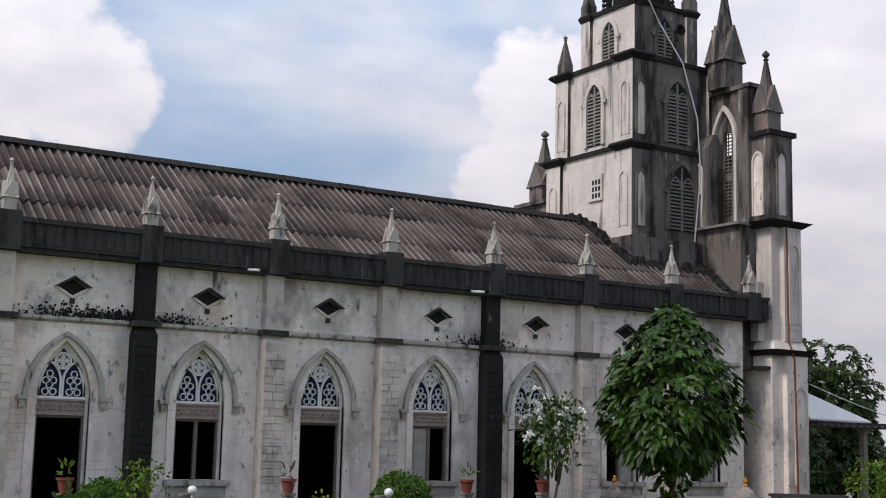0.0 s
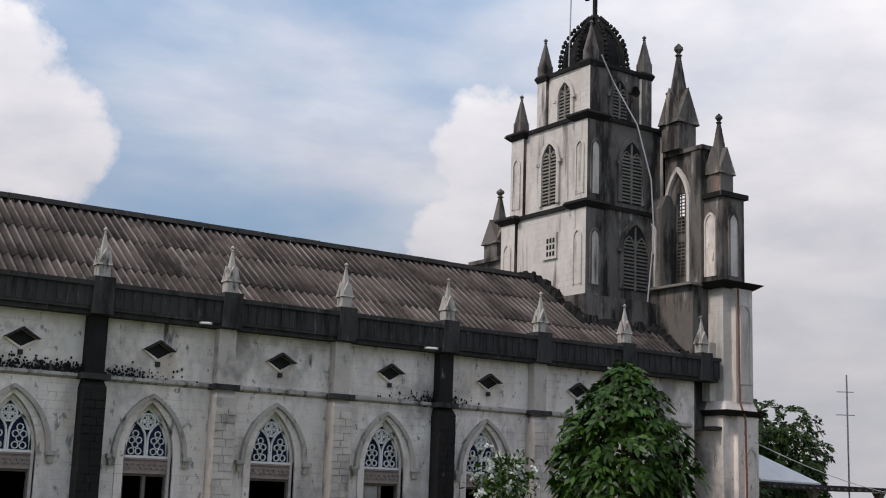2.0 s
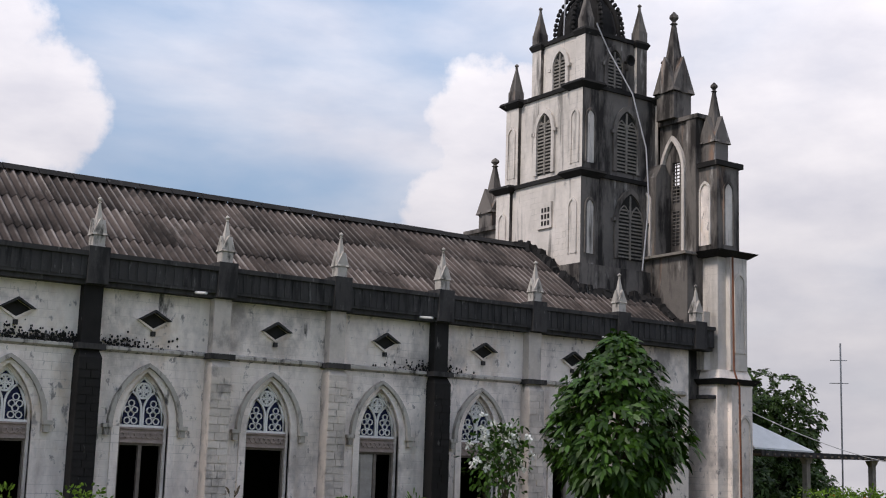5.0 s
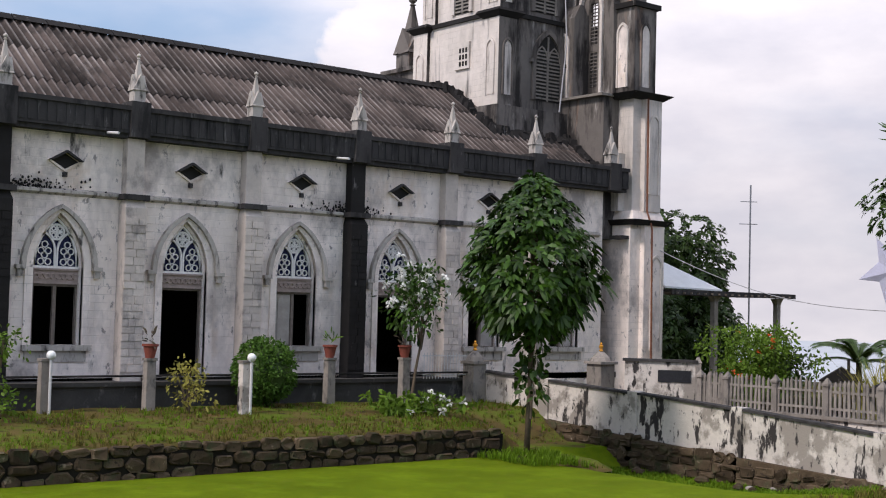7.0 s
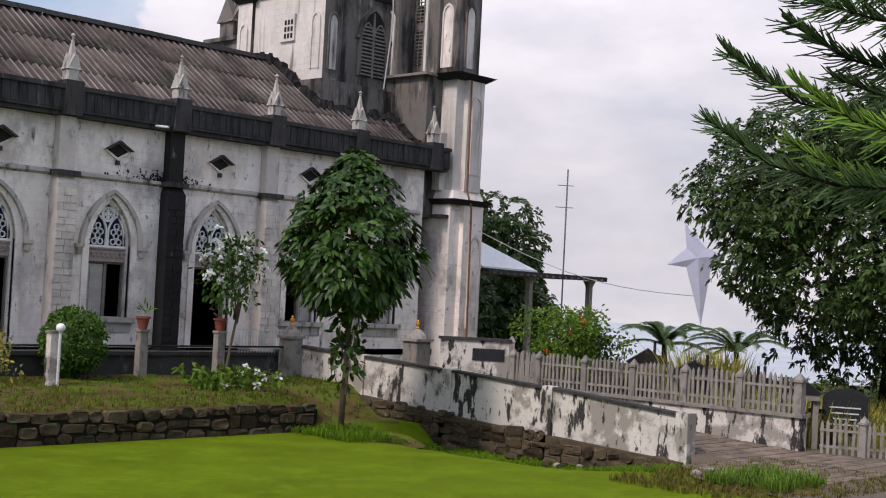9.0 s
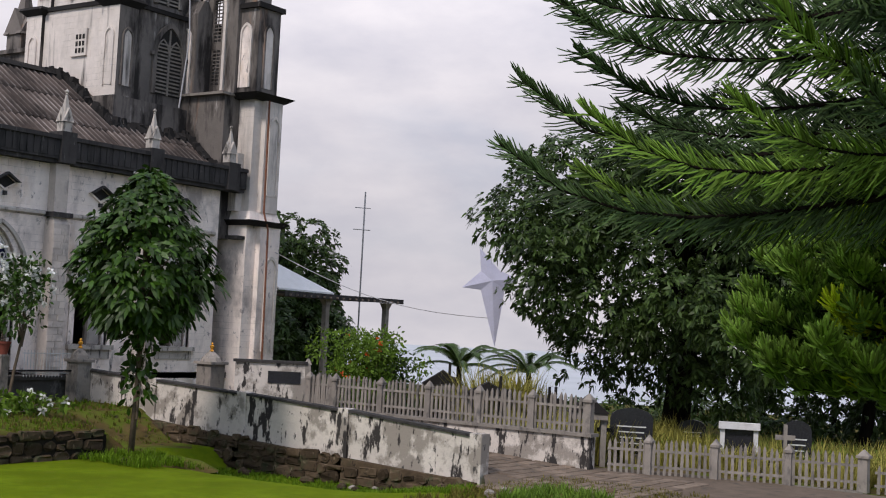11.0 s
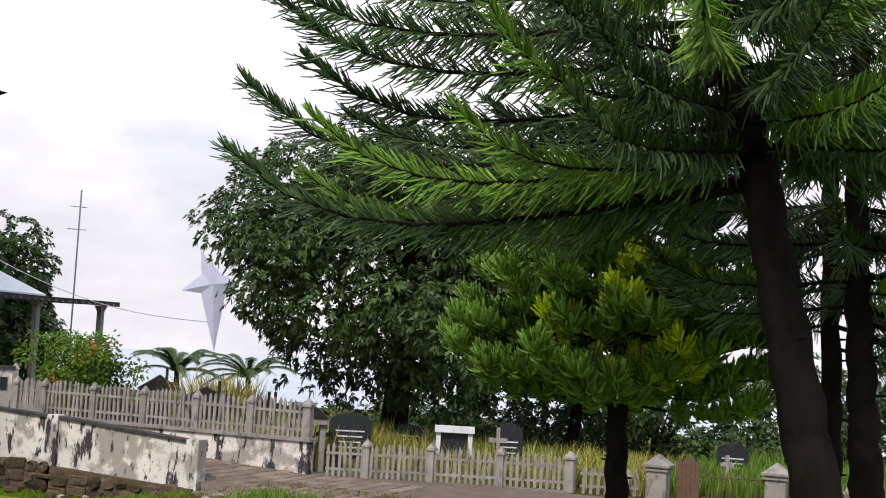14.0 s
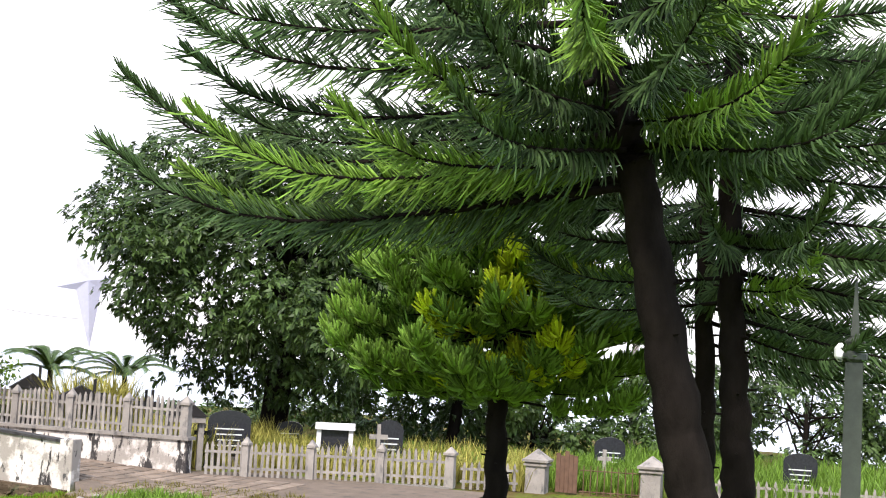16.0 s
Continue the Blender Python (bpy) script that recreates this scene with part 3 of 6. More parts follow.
def window(n):
    cx = BAY_X + BAY * n
    hw, bottom, spring, apex = opening(n)
    y = WALL_Y
    frame_ = Shape()
    frame_.band(lancet(hw + 0.20, bottom, spring, apex + 0.115, cx=cx), lancet(hw, bottom, spring, apex, cx=cx), y - 0.05, y + 0.12)
    frame_.band(lancet(hw + 0.09, bottom, spring, apex + 0.09, cx=cx), lancet(hw - 0.07, bottom, spring, apex - 0.10, cx=cx), y + 0.10, y + 0.22)
    win = part("door" if n in DOORS else "window", frame_, M["plaster"], church, "moulded pointed-arch surround")
    hood = Shape().band(arch(hw + 0.33, spring - 0.02, apex + 0.22, cx=cx), arch(hw + 0.21, spring - 0.02, apex + 0.12, cx=cx), y - 0.15, y)
    for side in (-1, 1):
        hx = cx + side * (hw + 0.34)
        hood.box(hx - 0.12, hx + 0.12, y - 0.17, y, spring - 0.10, spring).box(hx - 0.07, hx + 0.07, y - 0.13, y, spring - 0.28, spring - 0.10)
    part("hood_mould", hood, M["grey"], win, "greyed hood mould")
    w = hw - 0.07
    ya, yb = y + 0.14, y + 0.20
    t = Shape()
    t.band(arch(w, spring, apex - 0.10, cx=cx), arch(w - 0.05, spring, apex - 0.17, cx=cx), ya, yb)
    t.box(cx - w, cx + w, ya - 0.02, yb, spring - 0.06, spring + 0.0)
    for side in (-1, 1):
        lx = cx + side * w * 0.5
        t.band(lancet(w * 0.49, spring, spring + 0.36, spring + 0.86, 6, lx), lancet(w * 0.49 - 0.045, spring, spring + 0.36, spring + 0.80, 6, lx), ya, yb)
        for cz in (spring + 0.16, spring + 0.43):
            for a in (90, 210, 330):
                ox, oz = lx + 0.108 * math.cos(radians(a)), cz + 0.108 * math.sin(radians(a))
                t.band(ring(ox, oz, 0.092, 8), ring(ox, oz, 0.068, 8), ya + 0.01, yb, True)
    zc = apex - 0.47
    t.band(ring(cx, zc, 0.215), ring(cx, zc, 0.165), ya, yb, True)
    t.box(cx - 0.17, cx + 0.17, ya + 0.01, yb, zc - 0.022, zc + 0.022).box(cx - 0.022, cx + 0.022, ya + 0.011, yb - 0.001, zc - 0.17, zc + 0.17)
    for a in (45, 135, 225, 315):
        ox, oz = cx + 0.115 * math.cos(radians(a)), zc + 0.115 * math.sin(radians(a))
        t.band(ring(ox, oz, 0.062, 8), ring(ox, oz, 0.036, 8), ya + 0.012, yb, True)
    part("tracery", t, M["tracery"], win, "pierced white tracery")
    part("pane", Shape().prism(lancet(w - 0.01, spring - 0.03, spring, apex - 0.12, 9, cx), yb + 0.02, yb + 0.03), M["glass"], win, "dark blue glass")
    # carved panel under the tracery
    z0, z1 = 3.80, spring - 0.06
    c = Shape().box(cx - w, cx + w, ya, yb + 0.05, z0, z1).box(cx - w, cx + w, ya - 0.05, ya, z0, z0 + 0.05).box(cx - w, cx + w, ya - 0.05, ya, z1 - 0.045, z1)
    for k in range(8):
        ox = cx - w + 0.075 + k * (2 * w - 0.15) / 7
        c.band(ring(ox, (z0 + z1) / 2, 0.085, 8, 0.4), ring(ox, (z0 + z1) / 2, 0.05, 8, 0.4), ya - 0.035, ya, True)
    part("carved_panel", c, M["carved"], win, "carved scroll panel")
    # frame, mullion and leaves of the opening
    fr = Shape()
    for side in (-1, 1):
        fr.box(cx + side * w - 0.045, cx + side * w + 0.045, ya + 0.02, yb + 0.06, bottom, z0)
    fr.box(cx - w + 0.045, cx + w - 0.045, ya + 0.02, yb + 0.06, z0 - 0.06, z0 - 0.003)
    if n not in DOORS:
        fr.box(cx - 0.045, cx + 0.045, ya + 0.02, yb + 0.06, bottom, z0 - 0.06)
    part("frame", fr, M["frame"], win, "brown wooden frame")
    if n not in DOORS:
        s = Shape().box(cx - hw - 0.22, cx + hw + 0.22, y - 0.14, y + 0.1, bottom - 0.14, bottom)
        s.box(cx - hw - 0.14, cx + hw + 0.14, y - 0.04, y, bottom - 0.42, bottom - 0.14)
        part("sill", s, M["grey"], win, "grey stone sill")
    if n in (4, 6, 7):
        a, b = (cx - w + 0.05, cx - 0.05) if n == 4 else (cx + 0.05, cx + w - 0.05)
        s = Shape().box(a, b, yb, yb + 0.04, bottom + 0.02, z0 - 0.07).box(a + 0.08, b - 0.08, yb - 0.015, yb, bottom + 0.1, 2.95).box(a + 0.08, b - 0.08, yb - 0.015, yb, 3.05, z0 - 0.15)
        part("shutter", s, M["shutter"], win, "closed grey shutter leaf")
    return win


def diamond(n):
    """A diamond vent with a projecting hood over its two upper edges."""
    cx, cz = BAY_X + BAY * n + 0.06, 6.89
    o = [(cx - 0.45, cz), (cx, cz + 0.27), (cx + 0.45, cz), (cx, cz - 0.27)]
    i = [(cx - 0.36, cz), (cx, cz + 0.205), (cx + 0.36, cz), (cx, cz - 0.205)]
    d = part("vent", Shape().band(o, i, WALL_Y - 0.06, WALL_Y + 0.02, True), M["plaster"], church, "diamond-shaped vent")
    part("hood", Shape().band(o[:3], i[:3], WALL_Y - 0.2, WALL_Y - 0.06), M["parapet"], d, "blackened hood")
    # no real depth: a dark plate paints the shade of the vent
    part("recess", Shape().prism(i, WALL_Y - 0.012, WALL_Y - 0.004), M["dark"], d, "flat plate painted as a shaded opening")
    part("spout", Shape().box(cx - 0.05, cx + 0.05, WALL_Y - 0.1, WALL_Y, cz - 0.40, cz - 0.28), M["parapet"], d)


for n in bays:
    window(n)
    diamond(n)

# spouts through the parapet
for n in bays[::2]:
    x = BAY_X + BAY * n + 1.0
    part("spout", Shape().tube([(x, WALL_Y - 0.4, 7.68), (x + 0.05, WALL_Y - 0.95, 7.62)], 0.035), M["whitemetal"], church, "white water spout")


# ---- tower and facade ----
TX, TY = 31.7, 36.3


def niche(face, u, z0, z1, hw, depth_at, mat="plaster", parent=None, fill="tower"):
    """A blind pointed niche: raised rim round a slab. face '-x' or '-y'; u runs along the face, depth_at is the face's plane."""
    rise = hw * 1.5
    m = pose(0, depth_at, 0) if face == "-y" else Matrix.Translation((depth_at, 0, 0)) @ pose(0, 0, 0, 0, 0, -90)
    cu = u if face == "-y" else -u
    rim = Shape().band(lancet(hw + 0.07, z0, z1 - rise, z1 + 0.10, 6, cu), lancet(hw, z0, z1 - rise, z1, 6, cu), -0.06, 0.0, m=m)
    ob = part("niche", rim, M[mat], parent, "blind pointed niche")
    part("niche_back", Shape().prism(lancet(hw, z0, z1 - rise, z1, 6, cu), -0.016, -0.004, m=m), M[fill], ob)
    return ob


def lattice(face, u, z0, z1, hw, depth_at, parent, mat="soot_shade", back="dark"):
    """A tall arched opening, shown by a shade-dark plate behind pierced work."""
    rise = hw * 1.6
    m = pose(0, depth_at, 0) if face == "-y" else Matrix.Translation((depth_at, 0, 0)) @ pose(0, 0, 0, 0, 0, -90)
    cu = u if face == "-y" else -u
    rim = Shape().band(lancet(hw + 0.16, z0, z1 - rise, z1 + 0.2, 8, cu), lancet(hw, z0, z1 - rise, z1, 8, cu), -0.10, 0.0, m=m)
    rim.box(cu - hw - 0.26, cu - hw - 0.1, -0.13, 0, z1 - rise - 0.12, z1 - rise, m).box(cu + hw + 0.1, cu + hw + 0.26, -0.13, 0, z1 - rise - 0.12, z1 - rise, m)
    ob = part("window", rim, M[mat], parent, "pointed tower window")
    # flat plate on the face; its dark colour paints the opening's shade
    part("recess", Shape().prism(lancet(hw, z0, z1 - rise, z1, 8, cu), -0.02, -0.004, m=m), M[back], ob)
    g = Shape()
    g.box(cu - 0.035, cu + 0.035, -0.06, -0.02, z0, z1 - 0.08, m)
    z = z0 + 0.06
    while z < z1 - rise * 0.55:
        g.box(cu - hw, cu + hw, -0.05, -0.022, z, z + 0.055, m)
        z += 0.13
    g.band(arch(hw * 0.5, z1 - rise, z1 - rise * 0.45, 5, cu - hw * 0.5), arch(hw * 0.5 - 0.04, z1 - rise, z1 - rise * 0.5, 5, cu - hw * 0.5), -0.065, -0.02, m=m)
    g.band(arch(hw * 0.5, z1 - rise, z1 - rise * 0.45, 5, cu + hw * 0.5), arch(hw * 0.5 - 0.04, z1 - rise, z1 - rise * 0.5, 5, cu + hw * 0.5), -0.065, -0.02, m=m)
    part("louvre", g, M["concrete"], ob, "pale louvred tracery")
    return ob


def stage(z0, z1, w, mat, ledge=0.22):
    """One stage of the tower: a core with corner piers, each under an overhanging ledge."""
    st = part("tower_stage", Shape().box(TX - w + 0.14, TX + w - 0.14, TY - w + 0.14, TY + w - 0.14, z0, z1), M[mat], church, "square tower stage with corner piers")
    part("ledge", Shape().box(TX - w + 0.05, TX + w - 0.05, TY - w + 0.05, TY + w - 0.05, z1 - 0.05, z1 + 0.1), M["black"], st, "blackened ledge")
    p = w * 0.34
    for sx in (-1, 1):
        for sy in (-1, 1):
            ax, ay = TX + sx * (w - p / 2), TY + sy * (w - p / 2)
            part("corner_pier", Shape().box(ax - p / 2, ax + p / 2, ay - p / 2, ay + p / 2, z0, z1), M[mat], st)
            l = Shape().add([(ax + i * r, ay + j * r, z) for z, r in ((z1 - 0.16, p / 2 + 0.02), (z1 + 0.02, p / 2 + ledge), (z1 + 0.12, p / 2 + ledge - 0.06)) for i, j in ((-1, -1), (1, -1), (1, 1), (-1, 1))],
                            [(3, 2, 1, 0), (8, 9, 10, 11)] + [(4 * q + k, 4 * q + (k + 1) % 4, 4 * q + 4 + (k + 1) % 4, 4 * q + 4 + k) for q in (0, 1) for k in range(4)])
            part("ledge", l, M["black"], st, "blackened overhanging ledge")
    for ob in (st, *st.children):   # -y faces: mildew and the tower's shaded side, both in the colour
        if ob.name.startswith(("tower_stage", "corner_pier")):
            ob.data.materials.append(M["soot_shade"])
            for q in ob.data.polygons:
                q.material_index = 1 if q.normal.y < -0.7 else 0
    return st


part("tower_base", Shape().box(TX - 2.6, TX + 2.6, TY - 2.6, TY + 2.6, FLOOR, 10.5), M["soot_shade"], church, "tower base within the roof")
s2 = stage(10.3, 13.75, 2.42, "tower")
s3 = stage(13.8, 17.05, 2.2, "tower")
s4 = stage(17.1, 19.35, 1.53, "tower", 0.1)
# back face (towards the nave) and side face
# -y trims are darker than -x ones: stains plus painted side shade
for dz, w, st in ((10.9, 2.42, s2), (14.2, 2.2, s3)):
    for off in (-0.83, 0.83):
        niche("-x", TY + off * w, dz, dz + 1.9, 0.17, TX - w, "tower", st)
        niche("-y", TX + off * w, dz, dz + 1.9, 0.17, TY - w, "soot_shade", st)
grille = part("vent", Shape().box(TX - 2.42 + 0.06, TX - 2.42 + 0.14, TY - 0.75, TY + 0.05, 12.0, 12.95), M["tower"], s2, "small square vent")
shade_spots = Shape()
for i in range(3):
    for j in range(3):
        y, z = TY - 0.66 + i * 0.17, 12.1 + j * 0.24
        shade_spots.box(TX - 2.42 + 0.05, TX - 2.42 + 0.056, y, y + 0.11, z, z + 0.17)
# dark squares on the grille paint the shade inside its holes
part("hole", shade_spots, M["dark"], grille)
lattice("-x", TY, 14.1, 16.4, 0.42, TX - 2.2 + 0.14, s3, "tower")
lattice("-y", TX, 14.1, 16.4, 0.5, TY - 2.2 + 0.14, s3, "soot_shade")
lattice("-y", TX, 10.9, 13.3, 0.6, TY - 2.42 + 0.14, s2, "soot_shade")
lattice("-x", TY, 17.3, 18.9, 0.36, TX - 1.53 + 0.14, s4, "tower")
lattice("-y", TX, 17.3, 18.9, 0.36, TY - 1.53 + 0.14, s4, "soot_shade")
# parapet blocks and corner pinnacles on the top stage
for sx in (-1, 1):
    for sy in (-1, 1):
        pinnacle(TX + sx * 1.33, TY + sy * 1.33, 19.4, 1.6, 0.21, "soot_shade", church, False)
for x, y in ((TX - 1.95, TY + 1.95), (TX + 1.95, TY - 1.95), (TX + 1.95, TY + 1.95)):
    pinnacle(x, y, 17.15, 1.6, 0.21, "soot_shade", church, False)
pinnacle(TX - 1.1, TY + 4.3, 12.6, 3.0, 0.42, "soot_shade", church)
part("shoulder", Shape().box(TX - 1.8, TX + 1.5, TY + 2.4, TY + 5.0, 9.5, 12.6).box(TX - 1.95, TX + 1.5, TY + 2.4, TY + 5.15, 12.5, 12.65), M["soot_shade"], church)
# crown of crocketed ribs
crown = part("crown", Shape().lathe(TX, TY, [(0.98, 19.4), (1.02, 20.0), (0.88, 20.6), (0.58, 21.1), (0.26, 21.45), (0.10, 21.85)], 16), M["black"], church, "open crown of blackened crocketed ribs")
for k in range(8):
    a = 2 * math.pi * (k + 0.5) / 8
    path = [(TX + r * math.cos(a), TY + r * math.sin(a), z) for r, z in ((1.22, 19.4), (1.2, 19.95), (1.06, 20.55), (0.72, 21.1), (0.3, 21.5), (0.05, 21.75))]
    rib = Shape().tube(path, 0.085, 6)
    for (xa, ya, za), (xb, yb, zb) in zip(path, path[1:]):
        for f in (0.15, 0.5, 0.85):
            q = Vector((xa, ya, za)).lerp(Vector((xb, yb, zb)), f)
            out = Vector((math.cos(a), math.sin(a), 0.45)) * 0.16
            rib.lathe(q.x + out.x, q.y + out.y, [(0.02, q.z - 0.05), (0.085, q.z + 0.0), (0.075, q.z + 0.08), (0.02, q.z + 0.13)], 6)
    part("rib", rib, M["black"], crown)
cross = Shape().box(TX - 0.065, TX + 0.065, TY - 0.065, TY + 0.065, 21.8, 23.2).box(TX - 0.055, TX + 0.055, TY - 0.42, TY + 0.42, 22.68, 22.82)
for y, z in ((TY - 0.44, 22.75), (TY + 0.44, 22.75), (TY, 23.22)):
    cross.box(TX - 0.06, TX + 0.06, y - 0.10, y + 0.10, z - 0.10, z + 0.10)
part("cross", cross, M["black"], church, "black trefoil-ended cross")

# facade: back wall, wings, turrets at both ends
FX = 33.3
part("facade_wall", Shape().box(FX, FX + 1.0, 31.9, 40.7, 0.6, 11.0), M["soot_shade"], church, "blackened facade back wall")
part("coping", Shape().box(FX - 0.25, FX + 1.1, 31.9, 40.7, 11.0, 11.09), M["concrete"], church, "thin projecting coping")
part("facade_wall", Shape().box(32.45, FX, 31.9, 34.7, 6.0, 10.98), M["soot_shade"], church, "blackened facade buttress wall")
part("coping", Shape().box(32.25, FX, 31.8, 34.7, 10.98, 11.07), M["concrete"], church, "thin pale projecting coping")
for side in (-1, 1):
    y0, y1 = sorted((TY + side * 1.75, TY + side * 4.05))
    yc = (y0 + y1) / 2
    side_m = Matrix.Translation((FX, 0, 0)) @ pose(0, 0, 0, 0, 0, -90)
    sheet_ = Shape().band([(-y1, 11.05), (-y1, 16.05), (-y0, 16.05), (-y0, 11.05)], [(-yc - 0.10, 11.5), (-yc - 0.10, 14.6), (-yc + 0.30, 14.6), (-yc + 0.30, 11.5)], 0.0, 0.16, True, side_m)
    wing = part("wing", sheet_, M["soot_shade"], church, "blackened facade wing")
    part("cap", Shape().box(FX - 0.12, FX + 0.8, y0 - 0.12, y1 + 0.12, 16.05, 16.2), M["soot_shade"], wing)
    for ya in (y0, y1 - 0.14):
        part("side_wall", Shape().box(FX + 0.162, FX + 0.7, ya, ya + 0.14, 11.05, 16.05), M["soot_shade"], wing)
    for ya in (y0, y1 - 0.45):
        part("pilaster", Shape().box(FX - 0.08, FX - 0.002, ya, ya + 0.45, 11.1, 16.05), M["soot_shade"], wing)
    rim = Shape().band(lancet(0.62, 11.3, 14.2, 15.6, 8, -yc), lancet(0.5, 11.3, 14.2, 15.4, 8, -yc), -0.14, 0.0, m=Matrix.Translation((FX, 0, 0)) @ pose(0, 0, 0, 0, 0, -90))
    win = part("window", rim, M["tower"], wing, "tall pointed window")
    pierce = Shape()
    z = 11.5
    while z < 14.55:
        pierce.box(FX + 0.01, FX + 0.04, yc - 0.30, yc + 0.10, z, z + 0.04)
        z += 0.13
    for dy in (-0.30, -0.12, 0.07):
        pierce.box(FX + 0.008, FX + 0.042, yc + dy, yc + dy + 0.03, 11.5, 14.6)
    pierce.box(FX + 0.006, FX + 0.044, yc - 0.30, yc + 0.10, 12.85, 13.05)
    part("lattice", pierce, M["soot_shade"], win, "pierced lattice")
    pinnacle(FX + 0.1, yc + 0.12, 16.2, 4.15, 0.44, "soot_shade", church)
    # stepped buttress between wing and tower
    b0, b1 = sorted((TY + side * 1.75, TY + side * 2.75))
    part("buttress", Shape().box(FX - 0.75, FX, b0, b1, 10.6, 14.0).taper(FX - 0.37, (b0 + b1) / 2, 14.0, 14.5, 0.37, 0.5, 0.1, 0.5), M["soot_shade"], church)
    niche("-x", (b0 + b1) / 2, 11.0, 13.4, 0.2, FX - 0.75, "tower", church)
    # turret
    ty = 31.95 if side < 0 else 40.65
    t = part("turret", Shape().box(33.4, 34.5, ty - 0.55, ty + 0.55, 11.1, 14.2), M["soot_shade"], church, "blackened corner turret")
    part("cap", Shape().box(33.28, 34.62, ty - 0.67, ty + 0.67, 14.2, 14.38), M["black"], t)
    # the -y niche is coloured darker than the -x one, stains and shade together
    niche("-x", ty, 11.4, 13.6, 0.2, 33.4, "tower", t, "plaster")
    niche("-y", 33.95, 11.4, 13.6, 0.2, ty - 0.55, "soot_shade", t, "tower")
    pinnacle(33.85, ty, 14.38, 3.0, 0.34, "soot_shade", church)
    low = Shape().box(33.2, 34.5, ty - 0.75, ty + 0.75, 7.0, 11.0).box(33.6, 34.43, ty - 0.95, ty + 0.5, 7.0, 10.9).box(32.9, 34.2, ty - 0.4, ty + 0.7, 7.0, 9.0)
    lo = part("turret", low, M["tower"], church, "pale stained corner turret")
    part("ledge", Shape().taper(33.75, ty - 0.05, 10.9, 11.08, 0.8, 0.85, 1.0, 1.2), M["black"], lo, "projecting slab")
    niche("-y", 34.05, 7.6, 10.3, 0.20, ty - 0.95, "tower", lo)
    base = Shape().box(33.0, 34.55, ty - 0.9, ty + 0.9, 0.6, 6.6).box(33.5, 34.5, ty - 1.1, ty + 0.6, 0.6, 6.5)
    base.taper(33.8, ty, 6.55, 7.0, 0.85, 1.05, 0.7, 0.9)
    ba = part("turret_base", base, M["plaster"], church, "stained white turret base")
    part("ledge", Shape().taper(33.75, ty - 0.05, 6.5, 6.68, 0.85, 1.1, 1.0, 1.25), M["black"], ba, "blackened ledge")
    part("ledge", Shape().box(32.6, 33.3, ty - 0.85, ty - 0.3, 6.0, 6.12), M["parapet"], ba)
    niche("-y", 34.1, 2.2, 5.4, 0.22, ty - 1.1, "tower", ba, "plaster")
part("downpipe", Shape().tube([(33.62, 30.9, 10.9), (33.66, 30.9, 7.0), (33.68, 30.68, 6.4), (33.85, 30.76, 1.5)], 0.035), M["rustpipe"], church, "rusty rain pipe")
part("lightning_cable", Shape().tube([(TX - 1.2, TY - 1.75, 19.6), (TX - 0.6, TY - 1.8, 18.6), (TX + 0.0, TY - 2.4, 17.0), (TX + 0.45, TY - 2.65, 15.0), (TX + 0.5, TY - 2.75, 13.0), (TX + 0.2, TY - 2.75, 10.5)], 0.026), M["cable"], church, "pale slack cable")
part("aerial", Shape().tube([(TX - 1.35, TY - 0.1, 19.5), (TX - 1.25, TY - 0.1, 24.0)], 0.025), M["cable"], church, "thin aerial")
part("horn", Shape().lathe(0, 0, [(0.05, 0), (0.07, 0.12), (0.22, 0.32), (0.19, 0.33), (0.02, 0.1)], 12, Matrix.Translation((TX + 0.45, TY - 1.5, 18.5)) @ pose(0, 0, 0, 90)), M["black"], church, "black horn loudspeaker")


# ---- ground ----
def ground_z(x, y):
    """Height of the land: a rise under the viewer, a flat lawn, a yard by the church, and a drop to the plain behind."""
    r = math.hypot(x, y)
    z = 1.8 * max(0.0, 1 - r / 13.0) ** 0.7 if r < 13 else 0.0
    if y > 29.9 and x < 34:
        z = 0.9
    if y < 24 and r > 13:
        fx, fy = min(1.0, max(0.0, (x - 20.5) / 3.0)), min(1.0, max(0.0, (y - 14.6) / 4.5))
        z -= 0.5 * fx * fx * (3 - 2 * fx) * fy * fy * (3 - 2 * fy) * (1.0 if x < 27.0 else 0.0)
    d = max(0.0, math.hypot(x - 20, y - 25) - 42)
    z -= min(70.0, 0.35 * d + 0.0006 * d * d)
    return z


rings = [0, 3, 6, 9, 12, 16, 18, 20, 21.5, 23, 24.5, 26, 27, 28, 29, 30, 31, 32, 33, 34, 35, 36, 38, 40, 45, 50, 55, 60, 66, 72, 80, 95, 120, 160, 240, 400, 800, 1600, 3000, 4800]
g, seg = Shape(), 240
for r in rings:
    for k in range(seg):
        a = 2 * math.pi * k / seg
        x, y = r * math.sin(a), r * math.cos(a)
        g.v.append((x, y, ground_z(x, y) - 0.02))
for i in range(len(rings) - 1):
    for k in range(seg):
        g.f.append((i * seg + k, i * seg + (k + 1) % seg, (i + 1) * seg + (k + 1) % seg, (i + 1) * seg + k))
ground = tagged(part("ground", g, M["grass"]), "bright green lawn sloping to the churchyard", "ground", kind="structure")
ground.data.materials.append(M["soil"])
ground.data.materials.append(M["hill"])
# beyond 110 m the ground takes the colour with haze painted in
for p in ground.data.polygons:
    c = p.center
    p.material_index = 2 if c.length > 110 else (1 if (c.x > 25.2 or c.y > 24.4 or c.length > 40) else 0)

